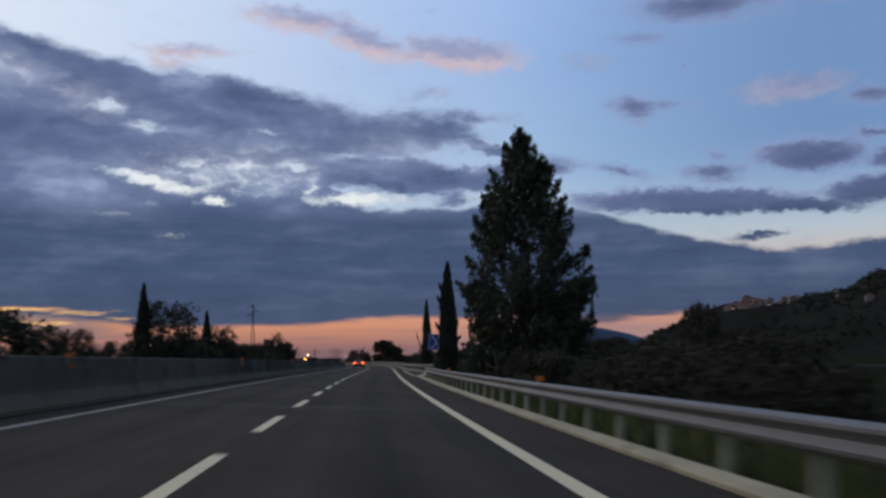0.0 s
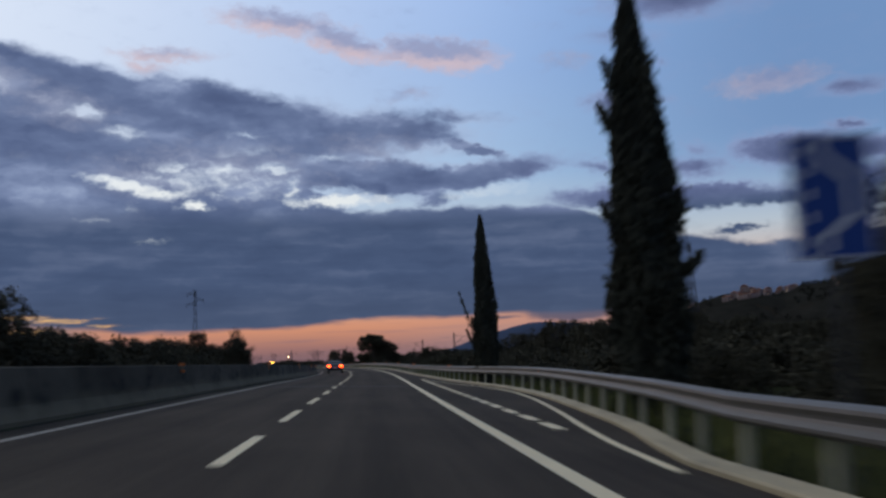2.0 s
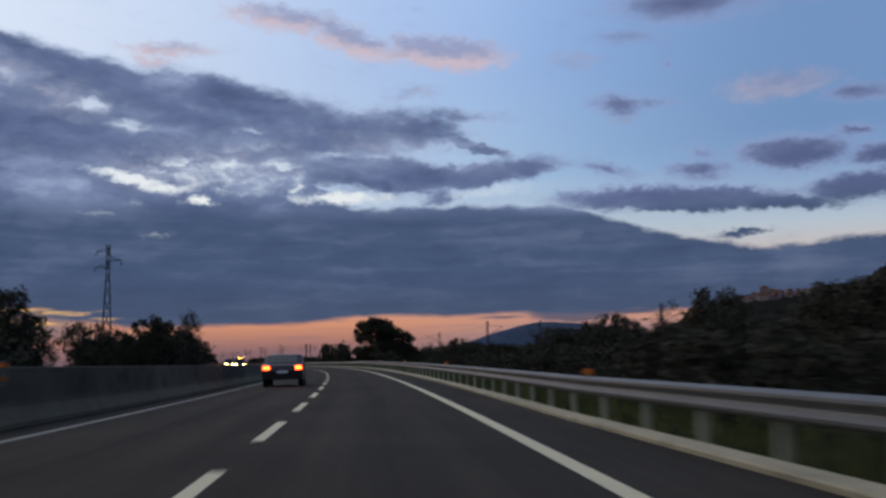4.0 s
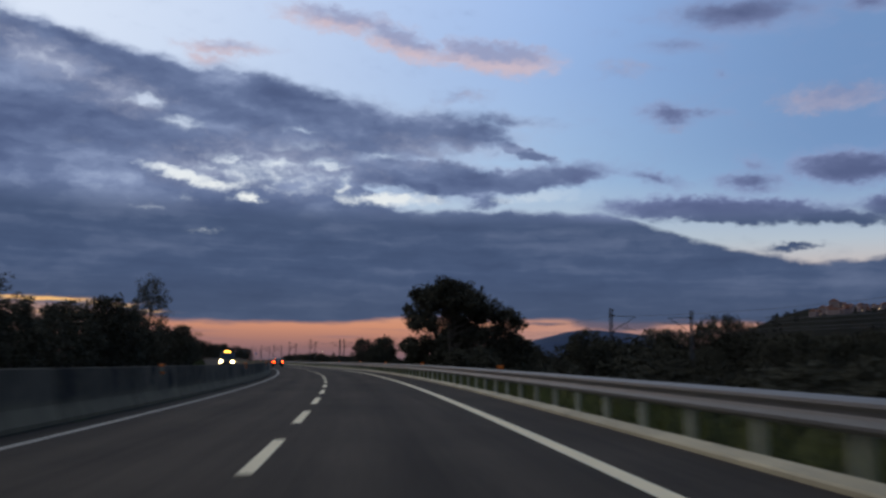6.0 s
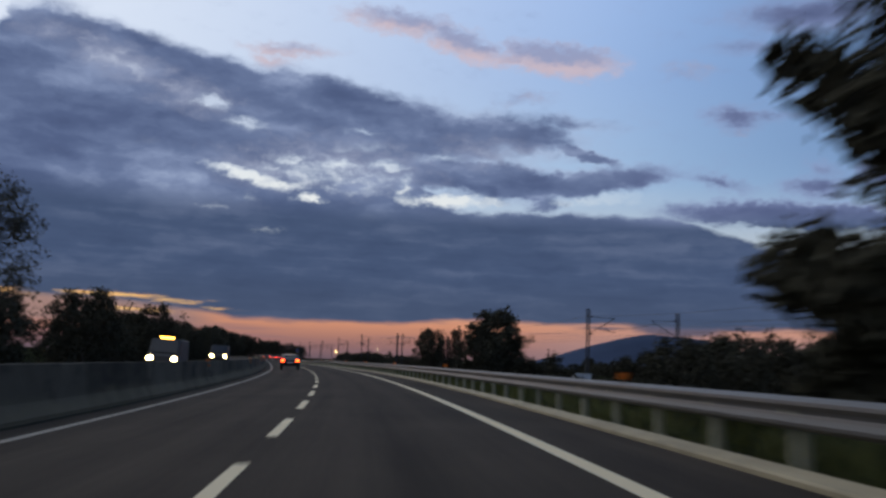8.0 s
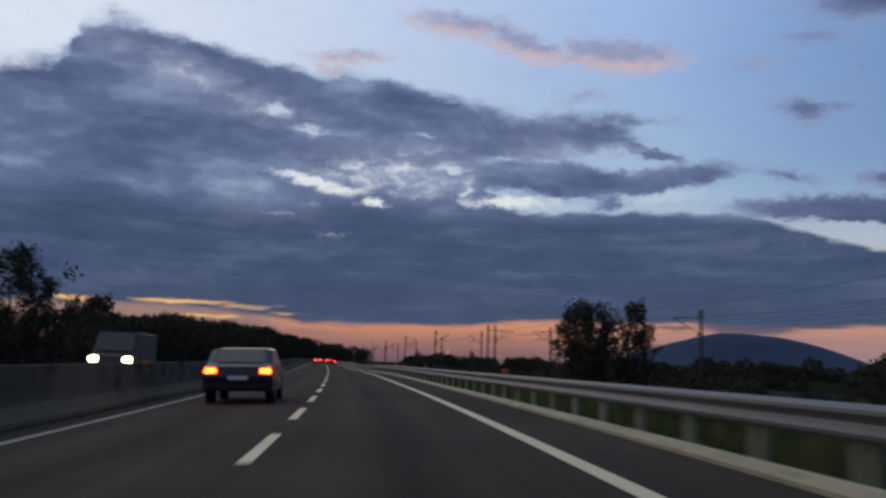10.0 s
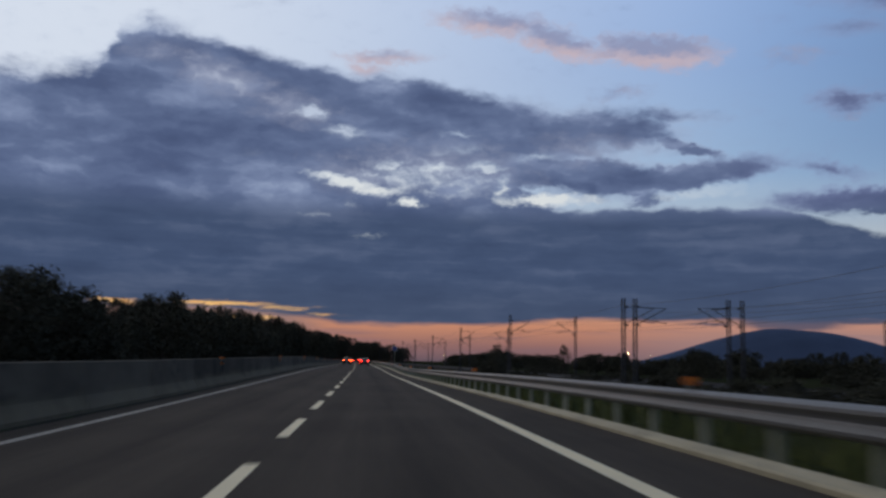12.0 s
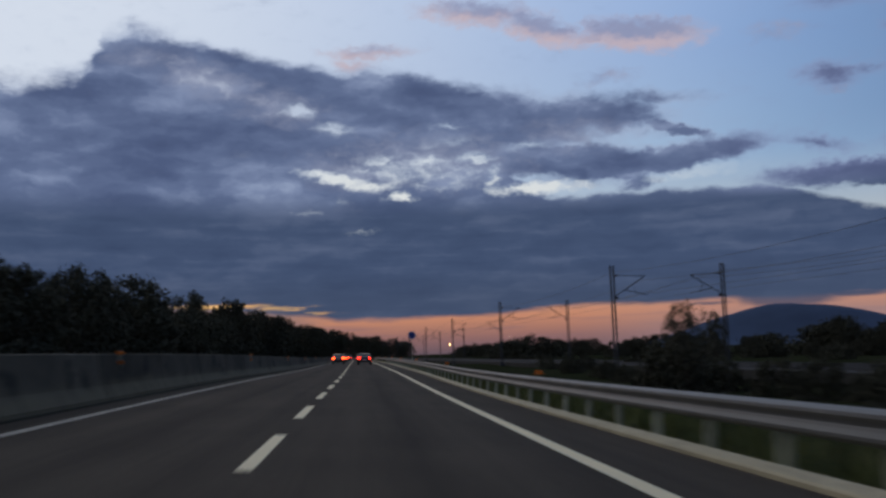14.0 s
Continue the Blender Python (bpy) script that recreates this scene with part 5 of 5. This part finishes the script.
def cabinet(x, y, w_, d_, h_, mat, label, name):
    z = float(ground_z(x, y))
    cb = empty(name, label, "cabinet", m=pose(x, y, z, 0, 0, 12))
    bm = bmesh.new()
    box(bm, w_, d_, h_, Matrix.Translation((0, 0, h_ / 2)), 0.03)
    part("body", bm, mat, cb)
    bm = bmesh.new()
    box(bm, w_ + 0.12, d_ + 0.12, 0.08, Matrix.Translation((0, 0, h_ + 0.04)), 0.02)
    part("lid", bm, mat, cb)
    bm = bmesh.new()
    box(bm, w_ * 0.86, 0.03, h_ * 0.82, Matrix.Translation((0, -d_ / 2 - 0.016, h_ * 0.48)), 0.008)
    door = part("door", bm, mat, cb)
    bm = bmesh.new()
    box(bm, 0.04, 0.04, 0.16, Matrix.Translation((w_ * 0.3, -d_ / 2 - 0.05, h_ * 0.5)), 0.006)
    part("handle", bm, LATTICE, door)
    return cb


cabinet(13.6, 350.5, 1.7, 0.9, 1.9, WHITE, "white equipment cabinet beside the railway mast", "equipment_cabinet")


def post_box(x, y):
    """A dark equipment box held between two posts."""
    z = float(ground_z(x, y))
    pb = empty("equipment_box", "dark equipment box held between two steel posts by the railway", "equipment box", m=pose(x, y, z, 0, 0, 12))
    for px in (-0.48, 0.48):
        bm = bmesh.new()
        box(bm, 0.14, 0.14, 5.3, Matrix.Translation((px, 0, 2.4)), 0.02)
        part("post", bm, LATTICE, pb)
    bm = bmesh.new()
    box(bm, 0.92, 0.6, 1.0, Matrix.Translation((0, -0.2, 3.9)), 0.04)
    body = part("body", bm, LATTICE, pb)
    bm = bmesh.new()
    box(bm, 0.76, 0.04, 0.84, Matrix.Translation((0, -0.52, 3.9)), 0.01)
    part("door", bm, LATTICE, body)
    bm = bmesh.new()
    box(bm, 1.3, 0.5, 0.1, Matrix.Translation((0, 0, 0.0)), 0.02)
    part("footing", bm, BALLAST, pb)
    return pb


post_box(-1.6, 434.0)


def round_sign(s, lat):
    m = upright(s, lat)
    x, y = m.translation.x, m.translation.y
    m.translation.z = float(ground_z(x, y))
    up = -m.translation.z + 3.3
    rs = empty("round_sign", "round blue road sign with a white rim on a steel post", "road sign", m=m)
    bm = bmesh.new()
    bar(bm, (0, 0.05, -0.3), (0, 0.05, up + 0.3), 0.035, sides=10)
    part("post", bm, POST, rs)
    bm = bmesh.new()
    bar(bm, (0, -0.01, up), (0, 0.01, up), 0.45, sides=32)
    disc = part("plate", bm, WHITE, rs)
    bm = bmesh.new()
    bar(bm, (0, -0.016, up), (0, -0.011, up), 0.39, sides=32)
    part("face", bm, BLUE, disc, "blue sign face")
    return rs


round_sign(552, 7.3)


# ---- vehicles ----
def body_mesh(profile, width, mat, inset=0.12):
    """A body from a side profile (y, z) pushed across its width, narrower at the top."""
    bm = bmesh.new()
    zmax, zmin = max(z for _, z in profile), min(z for _, z in profile)
    rows_ = []
    for sx in (-1, -0.82, 0.82, 1):
        ring = []
        for y, z in profile:
            k = (z - zmin) / (zmax - zmin)
            x = sx * width / 2 * (1 - inset * max(0, k - 0.45) / 0.55)
            edge = 0.05 if abs(sx) == 1 else 0
            ring.append(bm.verts.new((x, y * (1 - edge * 0.4), z - edge * k)))
        rows_.append(ring)
    n = len(profile)
    for a, b in zip(rows_, rows_[1:]):
        for j in range(n):
            bm.faces.new((a[j], a[(j + 1) % n], b[(j + 1) % n], b[j]))
    bm.faces.new(rows_[0][::-1])
    bm.faces.new(rows_[-1])
    bmesh.ops.recalc_face_normals(bm, faces=bm.faces)
    return bm


def wheels(parent, xs, ys, r):
    for x in xs:
        for y in ys:
            bm = bmesh.new()
            bar(bm, (x - 0.11, y, r), (x + 0.11, y, r), r, sides=20)
            wl = part("wheel", bm, RUBBER, parent)
            bm = bmesh.new()
            s = 1 if x > 0 else -1
            bar(bm, (x + s * 0.10, y, r), (x + s * 0.125, y, r), r * 0.62, sides=16)
            part("rim", bm, STEEL, wl)


def car(lamp):
    c = empty("car", "dark car with lit red tail lamps on the carriageway", "car", "cars ahead on the motorway")
    prof = [(-2.1, 0.32), (-2.15, 0.7), (-2.05, 0.95), (-1.75, 1.05), (-1.25, 1.42), (0.1, 1.46), (0.95, 1.0), (1.95, 0.82), (2.12, 0.6), (2.1, 0.3)]
    part("body", body_mesh(prof, 1.78, CAR_DARK), CAR_DARK, c)
    bm = bmesh.new()
    q = [(-0.62, -1.80, 1.06), (0.62, -1.80, 1.06), (0.56, -1.335, 1.385), (-0.56, -1.335, 1.385)]
    bm.faces.new([bm.verts.new((x, y - 0.02, z + 0.015)) for x, y, z in q])
    part("rear_window", bm, GLASS, c)
    for x in (-0.7, 0.7):
        bm = bmesh.new()
        box(bm, 0.30, 0.08, 0.16, Matrix.Translation((x, -2.11, 0.84)), 0.03)
        part("tail_lamp", bm, lamp, c, "lit red tail lamp")
    bm = bmesh.new()
    box(bm, 0.5, 0.03, 0.11, Matrix.Translation((0, -2.15, 0.66)), 0.01)
    part("number_plate", bm, WHITE, c)
    bm = bmesh.new()
    box(bm, 1.7, 0.12, 0.18, Matrix.Translation((0, -2.12, 0.44)), 0.04)
    part("bumper", bm, RUBBER, c)
    wheels(c, (-0.78, 0.78), (-1.3, 1.3), 0.32)
    return c


red, bright = car(TAIL), car(BRAKE)
for ob, spots_ in ((red, ((566, 1.9), (640, 1.9), (700, 1.9), (760, -1.8), (830, 1.9), (900, -1.8))), (bright, ((585, -1.8), (172, -1.8), (345, -1.8), (618, -1.8), (672, -1.8)))):
    for i, (s, lat) in enumerate(spots_):
        if i:
            copy_thing(ob, on_road(s, lat, 0.005))
        else:
            ob.matrix_basis = on_road(s, lat, 0.005)


def van():
    v = empty("van", "dark oncoming van with lit headlamps and amber roof lamps", "van", "oncoming vehicles")
    prof = [(-2.7, 0.4), (-2.75, 2.2), (-2.6, 2.32), (1.2, 2.32), (1.95, 1.35), (2.55, 1.2), (2.68, 0.9), (2.65, 0.38)]
    part("body", body_mesh(prof, 2.0, CAR_WHITE, 0.06), CAR_WHITE, v)
    bm = bmesh.new()
    q = [(-0.82, 1.93, 1.42), (0.82, 1.93, 1.42), (0.76, 1.30, 2.24), (-0.76, 1.30, 2.24)]
    bm.faces.new([bm.verts.new((x, y + 0.03, z + 0.02)) for x, y, z in q])
    part("windscreen", bm, GLASS, v)
    for x in (-0.74, 0.74):
        bm = bmesh.new()
        bmesh.ops.create_uvsphere(bm, u_segments=14, v_segments=8, radius=0.21, matrix=Matrix.Translation((x, 2.6, 1.02)) @ Matrix.Diagonal((1, 0.5, 0.9, 1)))
        part("headlamp", bm, HEAD, v, "lit headlamp")
    bm = bmesh.new()
    box(bm, 0.9, 0.12, 0.10, Matrix.Translation((0, 1.1, 2.38)), 0.03)
    part("roof_lamp", bm, AMBER, v, "lit amber roof lamp")
    bm = bmesh.new()
    box(bm, 1.96, 0.14, 0.24, Matrix.Translation((0, 2.66, 0.52)), 0.05)
    part("bumper", bm, RUBBER, v)
    wheels(v, (-0.86, 0.86), (-1.7, 1.7), 0.36)
    return v


v1 = van()
v1.matrix_basis = on_road(318, -9.8, 0.005, 180)
v2 = copy_thing(v1, on_road(364, -9.6, 0.005, 180))
tagged(v2, "dark oncoming van with lit headlamps behind the first")
bpy.data.objects.remove(next(o for o in v2.children if o.name.startswith("roof_lamp")))


# ---- houses and lamps far off ----
def house(w_, d_, h_, lit):
    hs = empty("house", "plastered house with a tiled gable roof on the hill", "house", "houses on the hill")
    bm = bmesh.new()
    box(bm, w_, d_, h_ + 6, Matrix.Translation((0, 0, h_ / 2 - 4)))
    part("wall", bm, PLASTER, hs)
    bm = bmesh.new()
    e, r = 0.5, w_ * 0.28
    vs = [bm.verts.new(c) for c in ((-w_ / 2 - e, -d_ / 2 - e, h_ - 1), (w_ / 2 + e, -d_ / 2 - e, h_ - 1), (w_ / 2 + e, d_ / 2 + e, h_ - 1), (-w_ / 2 - e, d_ / 2 + e, h_ - 1), (0, -d_ / 2 - e, h_ - 1 + r), (0, d_ / 2 + e, h_ - 1 + r))]
    for f in ((0, 1, 4), (2, 3, 5), (0, 4, 5, 3), (1, 2, 5, 4), (3, 2, 1, 0)):
        bm.faces.new([vs[i] for i in f])
    part("roof", bm, ROOF, hs)
    k = 0
    for z in (1.0, 3.8):
        if z + 1.6 > h_ - 1:
            continue
        for x in (-w_ * 0.28, 0, w_ * 0.28):
            bm = bmesh.new()
            box(bm, 1.1, 0.1, 1.4, Matrix.Translation((x, -d_ / 2 - 0.03, z)))
            part("window", bm, WINDOW if lit and k == 1 else GLASS, hs)
            k += 1
    return hs


def hill_z(x, y):
    best = float(ground_z(x, y))
    for ob in hill_obs:
        hit, pt, _, _ = ob.ray_cast(Vector((x, y, 900)), Vector((0, 0, -1)))
        if hit:
            best = max(best, pt.z)
    return best


def ridge(turn):
    """How far from the motorway the hill's skyline lies in a direction (degrees right of north)."""
    a = radians(turn)
    return max((math.atan2(hill_z(r * math.sin(a), 190 + r * math.cos(a)), r), r) for r in range(900, 1900, 25))[1]


hill_obs = [bpy.data.objects["hill"], bpy.data.objects["hill_knoll"]]
types = [house(12, 10, 7, True), house(16, 11, 9, False), house(10, 9, 5, True)]
rh = np.random.default_rng(5)
for i in range(44):
    if i < 36:
        turn = rh.uniform(25.6, 29.6)
        r = ridge(turn) - rh.uniform(0, 75)
        x, y = r * math.sin(radians(turn)), 190 + r * math.cos(radians(turn))
    else:
        while True:
            x, y = rh.uniform(560, 1100), rh.uniform(1000, 1700)
            if hill_z(x, y) > 40:
                break
    ob = types[i % 3]
    m = pose(x, y, hill_z(x, y) + 0.8, 0, 0, -28 + rh.uniform(-40, 40)) @ Matrix.Diagonal((0.85, 0.85, 0.85, 1))
    if i < 3:
        ob.matrix_basis = m
    else:
        copy_thing(ob, m)


pts = []
rw = np.random.default_rng(9)
while len(pts) < 2600:
    x, y = rw.uniform(450, 1700), rw.uniform(700, 2200)
    z = hill_z(x, y)
    village = abs(math.degrees(math.atan2(x, y - 190)) - 27.3) < 2.6 and z > 55
    if z > 6 and not village:
        pts.append((x, y, z + rw.uniform(0.5, 4.5)))
pts = np.array(pts)
spans = rw.uniform(3.0, 6.5, (len(pts), 1)) * np.array([[1.0, 1.0, 0.7]])
tagged(link("far_wood", quad_mesh("far_wood", leaves(pts, spans, 14, 4.0, 0.2, 9), LEAF_FAR)), "dark woodland covering the far hill", "wood", kind="stuff")


def street_lamp(x, y, h_, first_lamp=None):
    z = float(ground_z(x, y))
    if first_lamp:
        return copy_thing(first_lamp, pose(x, y, z))
    lp = empty("street_lamp", "far street lamp with a lit warm head", "street lamp", "far street lamps", pose(x, y, z))
    bm = bmesh.new()
    bar(bm, (0, 0, -0.3), (0, 0, h_), 0.12, 0.07, 8)
    bar(bm, (0, 0, h_), (0, -1.6, h_ + 0.3), 0.06, 0.05, 6)
    part("pole", bm, LATTICE, lp)
    bm = bmesh.new()
    box(bm, 0.5, 1.0, 0.2, Matrix.Translation((0, -1.8, h_ + 0.2)), 0.06)
    part("lamp_head", bm, WARM, lp, "lit lamp head")
    return lp


lamp_1 = street_lamp(-133, 1320, 10.5)
for x, y in ((-7.0, 794.0), (-1.5, 793.0), (4.5, 793.0), (62.0, 781.0), (-48.0, 815.0), (78.0, 777.0)):
    tagged(copy_thing(lamp_1, pose(x, y, float(ground_z(x, y))) @ Matrix.Diagonal((0.4, 0.4, 0.4, 1))), "low lit lamp in the yards beyond the railway")
for x, y in ((-60, 1010), (35, 1070), (60, 1150), (150, 1900), (-30, 1500), (250, 1700)):
    street_lamp(x, y, 8.0, lamp_1)
